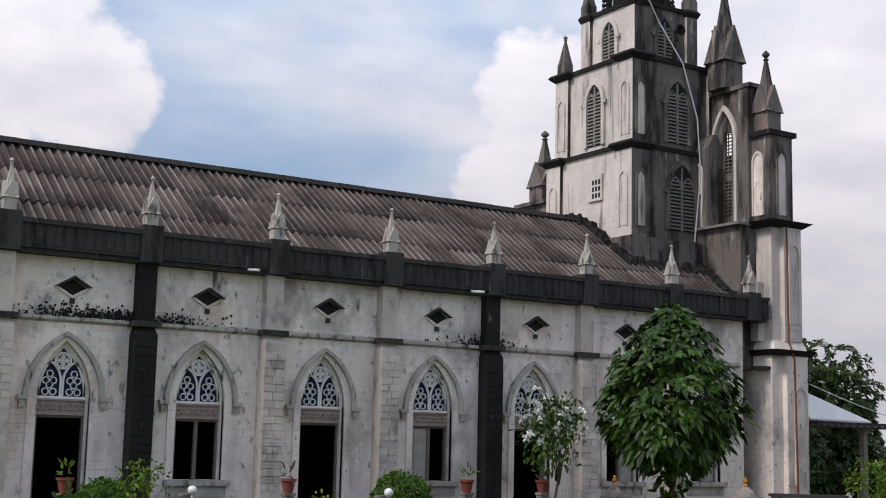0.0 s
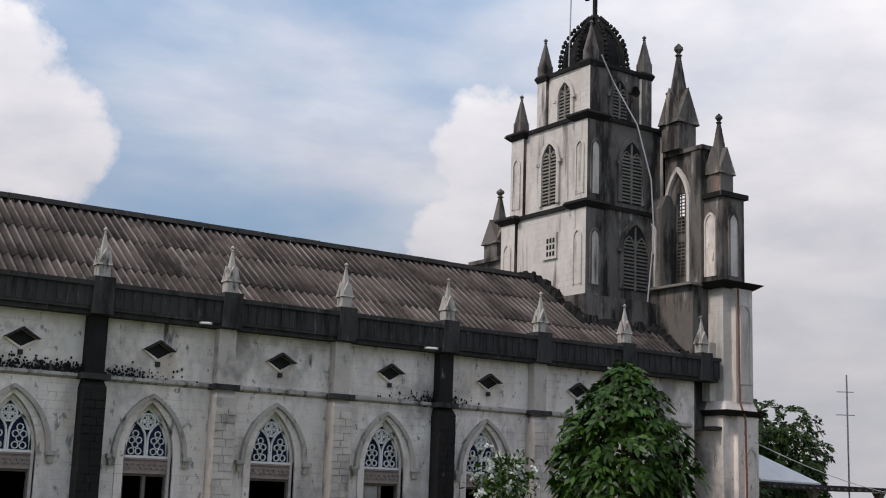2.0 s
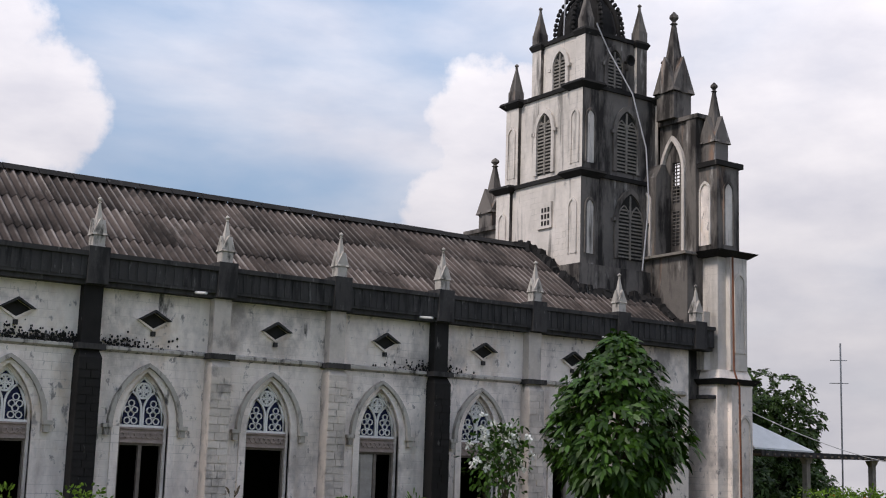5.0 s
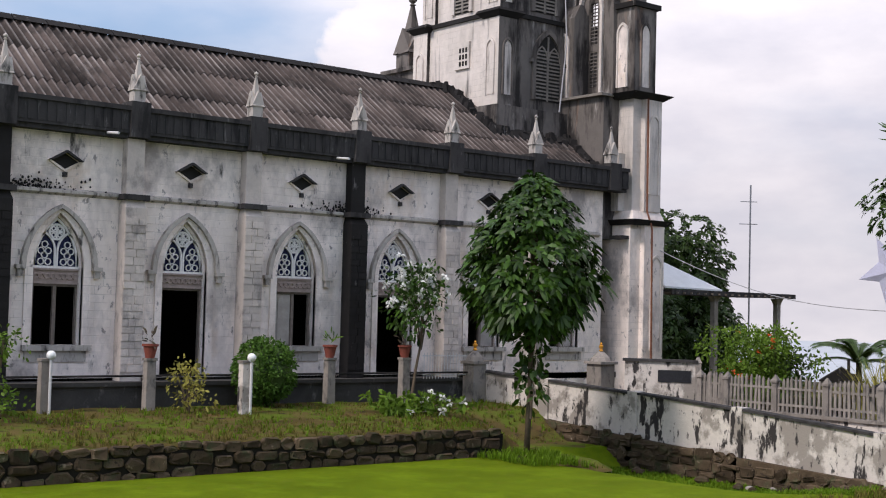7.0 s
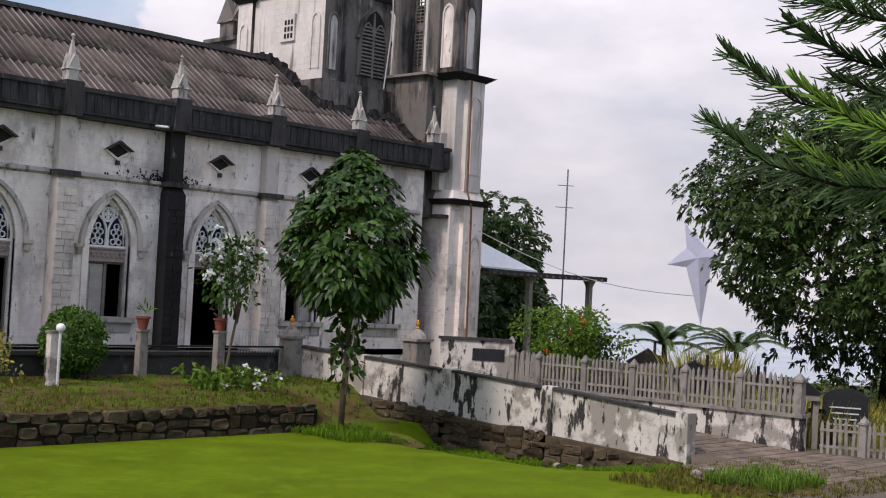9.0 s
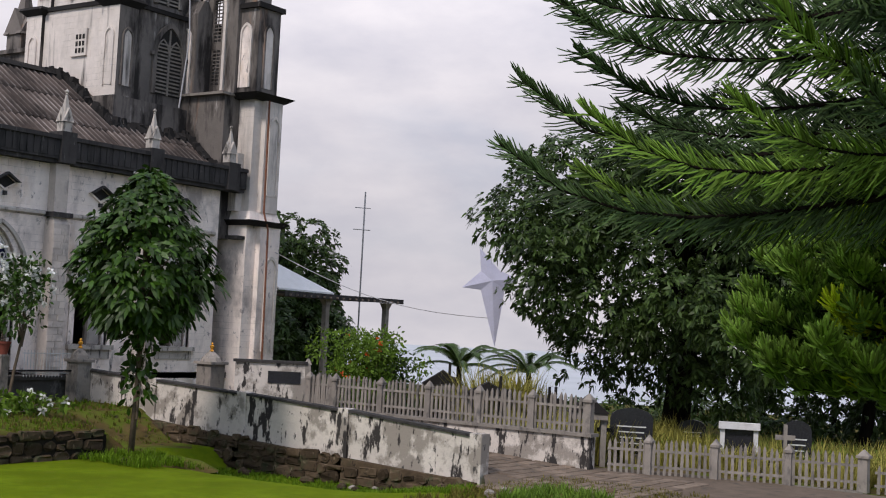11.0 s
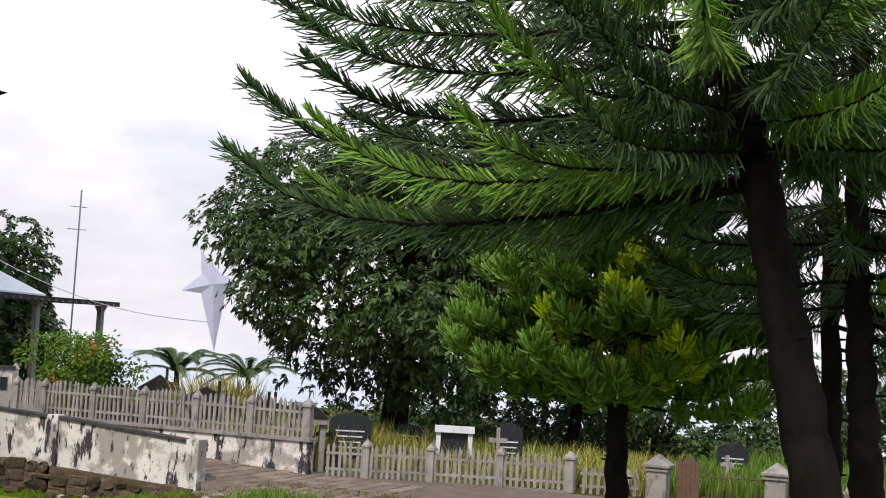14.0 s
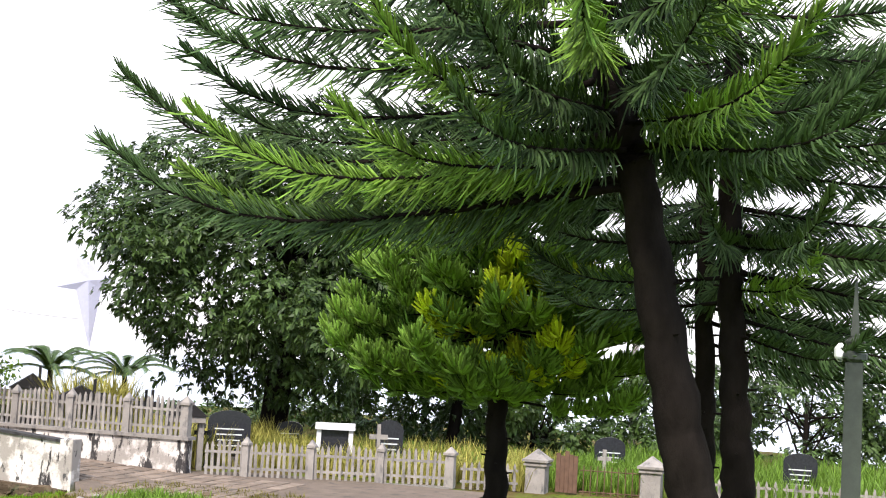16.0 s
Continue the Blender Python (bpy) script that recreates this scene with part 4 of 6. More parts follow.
# terrace before the church, held by a rubble wall
def terrace_fall(x, y):
    """How far the terrace drops at its end, down to the lawn at the young tree."""
    fx, fy = min(1.0, max(0.0, (x - 20.6) / 1.8)), min(1.0, max(0.0, (27.6 - y) / 3.6))
    gx = min(1.0, max(0.0, (x - 20.5) / 3.0))
    return (0.62 * fx * fx * (3 - 2 * fx) + 0.5 * gx * gx * (3 - 2 * gx)) * fy * fy * (3 - 2 * fy)


terrace = Shape()
nx = 66
for i in range(nx + 1):
    x = -8 + 33 * i / nx
    for y, z in ((23.68, 0.2), (23.7, 0.60), (25.2, 0.67), (27.0, 0.77), (31.6, 0.88)):
        terrace.v.append((x, y, z - terrace_fall(x, y) + 0.07 * noise.noise((x * 0.9, y * 0.9, 0))))
for i in range(nx):
    for j in range(4):
        terrace.f.append((i * 5 + j, i * 5 + 5 + j, i * 5 + 6 + j, i * 5 + 1 + j))
tagged(part("terrace", terrace, M["soil"], smooth=True), "grassy terrace of dry soil before the church", "ground", kind="structure")
retaining = tagged(part("retaining_wall", Shape().box(-8, 20.85, 23.62, 24.0, -0.3, 0.5), M["mortar"]), "low dark rubble retaining wall", "wall", kind="structure")

# plinth with rail
plinth = tagged(part("plinth", Shape().box(-8, 25.0, 29.7, 31.6, 0.5, 1.38).box(-8, 25.0, 29.6, 29.75, 1.36, 1.46), M["plinth"]), "dark stone plinth along the church", "plinth", kind="structure")
part("pipe", Shape().tube([(-8, 29.4, 1.62), (25, 29.4, 1.62)], 0.03, 6), M["black"], plinth, "thin black rail pipe")

# boundary wall, stepping down a slope
WX = 25.0
YS = [29.8, 26.6, 23.3, 19.95, 16.1]
TOPS = [1.70, 1.57, 1.43, 1.27, 1.0]
FEET = [0.72, 0.5, 0.28, 0.12, -0.06]
bwall = thing("boundary_wall", "peeling whitewashed boundary wall on a rubble base", "wall", kind="structure")
for i in range(4):
    s = Shape()
    ya, yb = YS[i] - 0.14, YS[i + 1] + 0.14
    s.add([(x, y, z) for x in (WX, WX + 0.22) for y, z in ((ya, FEET[i]), (yb, FEET[i + 1]), (yb, TOPS[i + 1] - 0.05), (ya, TOPS[i] - 0.05))],
          [(0, 1, 2, 3), (7, 6, 5, 4), (0, 4, 5, 1), (3, 2, 6, 7), (0, 3, 7, 4), (1, 5, 6, 2)])
    panel = part("wall_panel", s, M["oldwall"], bwall)
    s = Shape()
    s.add([(x, y, z) for x in (WX - 0.05, WX + 0.27) for y, z in ((ya, TOPS[i] - 0.06), (yb, TOPS[i + 1] - 0.06), (yb, TOPS[i + 1]), (ya, TOPS[i]))],
          [(0, 1, 2, 3), (7, 6, 5, 4), (0, 4, 5, 1), (3, 2, 6, 7), (0, 3, 7, 4), (1, 5, 6, 2)])
    part("coping", s, M["parapet"], bwall, "blackened coping")
for y, t_, f_ in zip(YS, TOPS, FEET):
    part("pier", Shape().box(WX - 0.06, WX + 0.28, y - 0.16, y + 0.16, f_ - 0.1, t_ + 0.02), M["oldwall"], bwall)
s = Shape()
for i in range(4):
    s.add([(x, y, z) for x, d in ((WX - 0.16, 0), (WX + 0.25, 0)) for y, z in ((YS[i] + 0.1, -0.5), (YS[i + 1] - 0.1, -0.5), (YS[i + 1] - 0.1, FEET[i + 1]), (YS[i] + 0.1, FEET[i]))],
          [(0, 1, 2, 3), (7, 6, 5, 4), (0, 4, 5, 1), (3, 2, 6, 7), (0, 3, 7, 4), (1, 5, 6, 2)])
wall_base = part("rubble_base", s, M["stone"], bwall, "dark rubble footing")

# drive between the wall and the churchyard fence
drive = Shape()
ys = [8, 10, 12, 14, 16, 18, 20, 23, 26, 29.5]
for y in ys:
    z = 0.06 + max(0, (y - 15)) * 0.055
    xs = (25.2, 28.6) if y > 15 else (22.5 - (15 - y) * 0.3, 30.5)
    for x in xs:
        drive.v.append((x, y, z))
for i in range(len(ys) - 1):
    drive.f.append((2 * i, 2 * i + 1, 2 * i + 3, 2 * i + 2))
road = tagged(part("road", drive, M["paving"]), "worn stone-paved drive climbing to the church", "road", kind="structure")


# ---- fences of the churchyard ----
def picket_panel(fence, a, b, h, n, arched, zb):
    """Two rails and n pickets between the posts a and b; zb: height of the foot."""
    a, b = Vector((*a, 0)), Vector((*b, 0))
    d = (b - a).normalized()
    turn = math.degrees(math.atan2(d.y, d.x))
    length = (b - a).length
    for z in (0.16, h * 0.62):
        part("rail", Shape().box(0.05, length - 0.05, -0.02, 0.02, z, z + 0.06, Matrix.Translation((a.x, a.y, zb)) @ pose(0, 0, 0, 0, 0, turn)), M["concrete"], fence)
    for k in range(n):
        u = (k + 0.75) / (n + 0.5)
        hh = h * (0.86 + (0.14 * math.sin(math.pi * u) if arched else 0.07 * random.random()))
        s = Shape().taper(0, 0, 0.0, hh - 0.09, 0.036, 0.022, 0.036, 0.022).taper(0, 0, hh - 0.09, hh, 0.036, 0.022, 0.006, 0.012)
        p = part("picket", s, M["concrete"], fence)
        p.matrix_basis = Matrix.Translation((a.x + d.x * length * u, a.y + d.y * length * u, zb)) @ pose(0, 0, 0, random.uniform(-2, 2), random.uniform(-2.5, 2.5), turn)


def fence_post(fence, x, y, z, h, w=0.085):
    s = Shape().taper(x, y, z, z + h * 0.80, w, w, w * 0.9, w * 0.9).taper(x, y, z + h * 0.80, z + h * 0.86, w * 1.25, w * 1.25, w * 1.25, w * 1.25).taper(x, y, z + h * 0.86, z + h, w * 1.1, w * 1.1, 0.012, 0.012)
    return part("post", s, M["concrete"], fence)


LX = 28.75
upper = thing("picket_fence", "weathered concrete picket fence on a low plastered wall", "fence", group="churchyard fences")
zs = 0.98
ypts = [15.3 + 1.6 * k for k in range(6)] + [24.25]
part("low_wall", Shape().box(LX - 0.13, LX + 0.13, 15.15, 24.4, -0.2, zs - 0.1), M["oldwall"], upper, "stained low wall")
part("coping", Shape().box(LX - 0.2, LX + 0.2, 15.1, 24.4, zs - 0.1, zs - 0.02), M["concrete"], upper)
for k, y in enumerate(ypts):
    fence_post(upper, LX, y, zs - 0.1, 1.05, 0.11 if k == 0 else 0.085)
    if k:
        picket_panel(upper, (LX, ypts[k - 1]), (LX, y), 0.95, 11, True, zs - 0.02)
lower = thing("picket_fence", "leaning concrete picket fence round the graves", "fence", group="churchyard fences")
low_posts = [(28.95, 14.9), (29.4, 13.95), (30.05, 12.5), (30.65, 10.9), (31.15, 9.28)]
for k, (x, y) in enumerate(low_posts):
    if k:
        fence_post(lower, x, y, 0.02, 1.0, 0.12 if k == 4 else 0.085)
        picket_panel(lower, low_posts[k - 1], (x, y), 0.88, 7 if k == 1 else 11, True, 0.06)
        (xa, ya), (xb, yb) = low_posts[k - 1], (x, y)
        turn = math.degrees(math.atan2(yb - ya, xb - xa))
        part("kerb", Shape().box(0, math.hypot(xb - xa, yb - ya), -0.12, 0.12, -0.25, 0.05, Matrix.Translation((xa, ya, 0)) @ pose(0, 0, 0, 0, 0, turn)), M["concrete"], lower)


# ---- trees ----
def unit(v):
    return v / np.linalg.norm(v, axis=1, keepdims=True)


def leaf_mesh(p, ahead, l, w, side, droop):
    """Leaves of three folds each, hanging towards their tips: base points, directions, lengths, widths."""
    down = np.array((0, 0, -1.0))
    mid = [p + ahead * (l * f)[:, None] + down * (droop * l * f * f)[:, None] for f in (0.0, 0.38, 0.74, 1.0)]
    h = side * (w * 0.5)[:, None]
    vs = np.stack([mid[0], mid[1] - h, mid[1] + h, mid[2] - h * 0.8, mid[2] + h * 0.8, mid[3]], 1).reshape(-1, 3)
    n = np.arange(len(p))[:, None] * 6
    s = Shape()
    s.v = vs.tolist()
    s.f = (n + np.array((0, 2, 1))).tolist() + (n + np.array((1, 2, 4, 3))).tolist() + (n + np.array((3, 4, 5))).tolist()
    return s


def leaf_cloud(centres, size, count, rng, spread, long=2.2, droop=0.35):
    """Leaves scattered round the given clump centres: one mesh."""
    n = len(centres) * count
    c = np.repeat(np.array([q[0] for q in centres], float), count, axis=0)
    r = np.repeat(np.array([q[1] for q in centres], float), count)
    d = unit(rng.normal(size=(n, 3)))
    p = c + d * (r * (0.55 + 0.45 * rng.random(n)) * spread)[:, None]
    ahead = unit(d * 0.7 + rng.normal(size=(n, 3)) * 0.5 + np.array((0, 0, -droop)))
    side = unit(np.cross(ahead, rng.normal(size=(n, 3))))
    l = size * (0.7 + 0.6 * rng.random(n))
    return leaf_mesh(p, ahead, l, l / long, side, 0.15)


def rosettes(points, outward, size, count, rng, long=3.0, droop=0.5):
    """Whorls of leaves at the ends of twigs, each spreading round the way its twig points."""
    n = len(points) * count
    p = np.repeat(points, count, axis=0)
    axis = np.repeat(unit(outward + np.array((0, 0, 0.35))), count, axis=0)
    spin = unit(rng.normal(size=(n, 3)))
    across = unit(spin - axis * np.sum(spin * axis, 1)[:, None])
    ahead = unit(across + axis * (0.25 + 0.75 * rng.random(n))[:, None])
    side = unit(np.cross(ahead, axis) + 0.25 * rng.normal(size=(n, 3)))
    l = size * (0.65 + 0.6 * rng.random(n))
    return leaf_mesh(p + rng.normal(size=(n, 3)) * size * 0.12, ahead, l, l / long, side, droop)


def clumps(rng, cx, cy, cz, rx, ry, rz, n, r):
    """Clump centres filling the shell of an uneven ellipsoid."""
    out = []
    while len(out) < n:
        d = rng.normal(size=3)
        d /= np.linalg.norm(d)
        k = 0.45 + 0.55 * rng.random() ** 0.6
        bulge = 1 + 0.34 * noise.noise(Vector(d * 2.3) + Vector((cx, cy, cz)))
        out.append(((cx + d[0] * rx * k * bulge, cy + d[1] * ry * k * bulge, cz + d[2] * rz * k * bulge), r * (0.7 + 0.6 * rng.random())))
    return out


def limbs(parent, base, top, r, targets, mat):
    """A tapered trunk with limbs that reach towards some of the clumps."""
    b, t = Vector(base), Vector(top)
    path = [b.lerp(t, f) + Vector((0.06 * math.sin(5 * f), 0.05 * math.sin(4 * f + 1), 0)) for f in (0, 0.25, 0.5, 0.75, 1)]
    part("trunk", Shape().tube(path, [r * 1.25, r, r * 0.9, r * 0.75, r * 0.5], 10), mat, parent, smooth=True)
    for q in targets:
        q = Vector(q)
        f = 0.55 + 0.4 * random.random()
        a = b.lerp(t, f)
        m = a.lerp(q, 0.5) + Vector((0, 0, 0.12 * (q - a).length))
        part("limb", Shape().tube([a, m, q], [r * 0.4, r * 0.25, r * 0.08], 6), mat, parent, smooth=True)


def lobed_crown(rng, centre, radii, lobes, r, per_lobe, under=-0.75):
    """Twig ends and the ways they point, on billowing lobes that fill an uneven ellipsoid."""
    cs = [(np.array(c), q) for c, q in clumps(rng, *centre, *radii, lobes, r) if (c[2] - centre[2]) / radii[2] > under]
    pts, out = [], []
    for c, q in cs:
        d = unit(rng.normal(size=(per_lobe, 3)) + np.array((0, 0, 0.25)) + 0.5 * (c - np.array(centre)) / np.array(radii))
        pts.append(c + d * (q * (0.75 + 0.3 * rng.random(per_lobe)))[:, None] * np.array((1, 1, 0.8)))
        out.append(d)
    return np.concatenate(pts), np.concatenate(out), [tuple(c) for c, _ in cs]


def broadleaf(name, label, base, crown, radii, lobes, r, per_lobe, leaf, count, mat, trunk_r, seed, long=2.6, droop=0.45, under=-0.75):
    rng = np.random.default_rng(seed)
    tree = thing(name, label, "tree", base)
    local = tuple(a - b for a, b in zip(crown, base))
    pts, out, cs = lobed_crown(rng, local, radii, lobes, r, per_lobe, under)
    limbs(tree, (0, 0, -0.1), (local[0], local[1], local[2] + radii[2] * 0.3), trunk_r, cs[:: max(1, len(cs) // 14)], M["bark"])
    part("crown", rosettes(pts, out, leaf, count, rng, long, droop), M[mat], tree)
    return tree


def profile_tree(base, z0, z1, profile, n, seed):
    """A young tree whose crown follows a profile of radii from its skirt to its pointed top."""
    rng = np.random.default_rng(seed)
    tree = thing("round_tree", "young tree with pointed crown of glossy drooping leaves by wall", "tree", base)
    u = rng.random(n) ** 1.15
    rad = np.interp(u, [q[0] for q in profile], [q[1] for q in profile])
    a = 2 * math.pi * rng.random(n)
    k = 0.45 + 0.55 * rng.random(n) ** 0.5
    bulge = np.array([1 + 0.16 * noise.noise(Vector((math.cos(b) * 1.6, math.sin(b) * 1.6, 5 * v))) for b, v in zip(a, u)])
    z = z0 + (z1 - z0) * u + 0.08 * rng.normal(size=n) - 0.25 * (1 - k) * (u > 0.5)
    pts = np.stack([np.cos(a) * rad * k * bulge, np.sin(a) * rad * k * bulge, z], 1)
    out = unit(np.stack([np.cos(a), np.sin(a), 0.1 + 1.2 * (u - 0.35)], 1))
    limbs(tree, (0, 0, -0.1), (0, 0, z1 - 0.5), 0.06, [tuple(q) for q in pts[:16]], M["twig"])
    part("crown", rosettes(pts, out, 0.27, 10, rng, 2.7, 0.45), M["leaf"], tree)
    return tree


profile_tree((21.1, 23.0, 0.2), 2.85, 6.42, ((0.0, 0.6), (0.08, 1.25), (0.25, 1.66), (0.48, 1.5), (0.72, 1.08), (0.9, 0.55), (1.0, 0.1)), 760, 3)
broadleaf("mango_tree", "large dense mango tree over the graves", (38.2, 17.3, -0.2), (37.9, 16.7, 5.8), (4.9, 6.2, 4.3), 240, 1.1, 60, 0.2, 8, "leaf_dark", 0.42, 5, under=-0.85)
broadleaf("mango_tree", "smaller dark mango tree behind the graves", (42.0, 12.6, -0.8), (42.0, 12.2, 3.0), (2.2, 4.0, 2.2), 40, 0.85, 36, 0.2, 8, "leaf_dark", 0.22, 6, under=-1)
broadleaf("dark_tree", "dark leafy tree behind the church porch", (46.3, 40.5, -1.0), (46.4, 41.0, 4.3), (2.3, 2.3, 3.9), 70, 0.95, 34, 0.28, 9, "leaf_dark", 0.25, 7, under=-1)
broadleaf("dark_tree", "dark leafy tree filling the space behind the porch", (43.6, 38.2, -0.6), (43.6, 38.2, 2.6), (3.0, 2.0, 2.1), 50, 0.9, 30, 0.28, 9, "leaf_dark", 0.16, 8, under=-1)


# ---- araucaria pines ----
def ropes(p, way, l, bend, curl, thick, blunt):
    """Curved scaly branchlets: feet, directions, lengths, bend, curl at the tip, thickness; blunt: share of it left near the tip."""
    n = len(p)
    u = unit(np.cross(way, np.array((0.31, 0.22, 1.0))))
    v = np.cross(way, u)
    cols = []
    for f, r in ((0.0, 0.8), (0.36, 1.1), (0.68, 1.05), (0.93, blunt)):
        c = p + way * (l * f)[:, None] + bend * f * f + curl * f ** 4
        cols += [c + thick * r * (math.cos(2.1 * k) * u + math.sin(2.1 * k) * v) for k in range(3)]
    cols.append(p + way * l[:, None] + bend + curl)
    k = np.arange(n)[:, None] * 13
    s = Shape()
    s.v = np.stack(cols, 1).reshape(-1, 3).tolist()
    for i in (0, 3, 6):
        for q in range(3):
            j = (q + 1) % 3
            s.f += (k + np.array((i + q, i + j, i + 3 + j, i + 3 + q))).tolist()
    for q in range(3):
        s.f += (k + np.array((9 + q, 9 + (q + 1) % 3, 12))).tolist()
    return s


def along(path, f):
    """Points and directions at the shares f of a path."""
    pts = np.array(path, float)
    cum = np.concatenate([[0], np.cumsum(np.linalg.norm(np.diff(pts, axis=0), axis=1))])
    at = f * cum[-1]
    p = np.stack([np.interp(at, cum, pts[:, k]) for k in range(3)], 1)
    i = np.clip(np.searchsorted(cum, at, side="right") - 1, 0, len(pts) - 2)
    return p, unit(pts[i + 1] - pts[i]), cum[-1]


def spray(path, rng, length, step, thick):
    """Branchlets like ropes along a branch: a comb that hangs below, shorter ones that stand above, a brush at the tip."""
    total = along(path, np.zeros(1))[2]
    n = int(5.4 * total / step * 0.88)
    f = 0.12 + 0.88 * rng.random(n)
    p, d, _ = along(path, f)
    across = unit(np.cross(d, np.array((0, 0, 1.0))))
    vert = np.cross(across, d)
    below = rng.random(n) < np.interp(f, [0.0, 0.6, 0.85, 1.0], [0.6, 0.55, 0.35, 0.2])
    el = np.where(below, -np.radians(rng.uniform(5, 75, n)), np.radians(rng.uniform(12, 88, n)))
    sgn = np.where(rng.random(n) < 0.5, -1.0, 1.0)
    ahead = np.interp(f, [0, 0.75, 1.0], [0.55, 0.85, 2.4]) * (0.7 + 0.6 * rng.random(n))
    way = unit(d * ahead[:, None] + across * (sgn * np.cos(el))[:, None] + vert * np.sin(el)[:, None])
    l = length * np.where(below, 0.74, 0.5) * (0.6 + 0.65 * rng.random(n)) * np.interp(f, [0, 0.3, 0.8, 1.0], [0.7, 1.1, 0.8, 0.62])
    fall = np.where(below, -0.5, 0.12) * l * (0.5 + rng.random(n))
    bend = np.stack([np.zeros(n), np.zeros(n), fall], 1) + d * (0.1 * l)[:, None] + rng.normal(size=(n, 3)) * (0.09 * l)[:, None]
    curl = d * (0.22 * l)[:, None] + np.stack([np.zeros(n), np.zeros(n), np.where(below, 0.25, 0.15) * l], 1)
    return ropes(p, way, l, bend, curl, thick, 0.85)


def tufts_on(path, rng, length, thick):
    """Dense upright tufts at the ends of side twigs, as on young growth."""
    total = along(path, np.zeros(1))[2]
    n = int(11 * total) + 3
    f = 0.25 + 0.75 * rng.random(n) ** 0.8
    p, d, _ = along(path, f)
    across = unit(np.cross(d, np.array((0, 0, 1.0))))
    reach = 0.42 * (1.15 - f) * np.where(rng.random(n) < 0.5, -1, 1) * (0.3 + 0.9 * rng.random(n))
    c = p + across * reach[:, None] + d * (0.15 * rng.random(n))[:, None] + np.stack([np.zeros(n), np.zeros(n), 0.05 * rng.normal(size=n)], 1)
    axis = unit(d * 0.75 + across * (0.8 * np.sign(reach))[:, None] + np.array((0, 0, 0.55)))
    m = 17
    c, axis = np.repeat(c, m, axis=0), np.repeat(axis, m, axis=0)
    way = unit(axis + 0.62 * rng.normal(size=c.shape))
    l = length * (0.65 + 0.6 * rng.random(len(c)))
    bend = np.stack([np.zeros(len(c)), np.zeros(len(c)), 0.3 * l], 1) + axis * (0.15 * l)[:, None]
    return ropes(c, way, l, bend, bend * 0.3, thick, 1.0)


def bough(tree, start, heading, length, droop, rise, rng, mat, needle, step, thick):
    """A branch that leaves the trunk, sags and turns up at its tip. heading: compass angle in degrees."""
    a = radians(heading)
    path = []
    for k in range(9):
        s = k / 8
        wob = 0.05 * length * math.sin(3 * s + start[2])
        path.append((start[0] + 0.02 * length * s * noise.noise((s * 3, start[2] * 5, heading)) + math.sin(a) * length * s + math.cos(a) * wob * s, start[1] + math.cos(a) * length * s - math.sin(a) * wob * s,
                     start[2] - droop * s * 1.1 + (rise + 0.1 * droop) * s ** 5))
    r0 = 0.008 * length + 0.010
    br = part("branch", Shape().tube(path, [r0 * (1 - 0.85 * k / 8) for k in range(9)], 6), M["bark"], tree, smooth=True)
    part("foliage", spray(path, rng, needle, step, thick) if step > 0.03 else tufts_on(path, rng, needle, thick), M[mat], br)


def pine(label, trunk, radius, whorls, seed, extra=(), step=0.040, thick=0.0092):
    """trunk: points from the foot up. whorls: (height, branches, length, droop, rise, material)."""
    rng = np.random.default_rng(seed)
    foot = Vector(trunk[0])
    tree = thing("pine_tree", label, "tree", tuple(foot), group="pines")
    pts = [Vector(p) - foot for p in trunk]
    fine, radii = [], []
    for i, (a, b) in enumerate(zip(pts, pts[1:])):
        for k in range(22):
            fine.append(a.lerp(b, k / 22) + Vector((0.02 * math.sin(1.9 * k + i), 0.02 * math.cos(1.4 * k + i), 0)))
    fine.append(pts[-1])
    for k in range(len(fine)):
        radii.append(radius * (1.15 - 0.8 * k / len(fine)) * (1 + 0.10 * (rng.random() - 0.5)))
    part("trunk", Shape().tube(fine, radii, 14), M["bark"], tree, smooth=True)

    def on_trunk(z):
        for a, b in zip(pts, pts[1:]):
            if a.z <= z - foot.z <= b.z:
                return a.lerp(b, (z - foot.z - a.z) / (b.z - a.z))
        return pts[-1]

    for z, n, length, droop, rise, mat, needle in whorls:
        turn = 360 * rng.random()
        for k in range(n):
            p = on_trunk(z + 0.25 * rng.normal())
            f = 0.8 + 0.35 * rng.random()
            bough(tree, p, turn + 360 * k / n + 14 * rng.normal(), length * f, droop * f, rise * f, rng, mat, needle, step, thick)
    for z, heading, length, droop, rise, mat, needle in extra:
        bough(tree, on_trunk(z), heading, length, droop, rise, rng, mat, needle, step * 0.9, thick)
    # dead stubs left on the trunk
    for k in range(14):
        z = rng.uniform(foot.z + 1.5, whorls[0][0])
        p, a = on_trunk(z), 2 * math.pi * rng.random()
        part("stub", Shape().tube([p, p + Vector((math.cos(a) * (radius + 0.05), math.sin(a) * (radius + 0.05), 0.02))], [0.03, 0.012], 5), M["bark"], tree)
    return tree


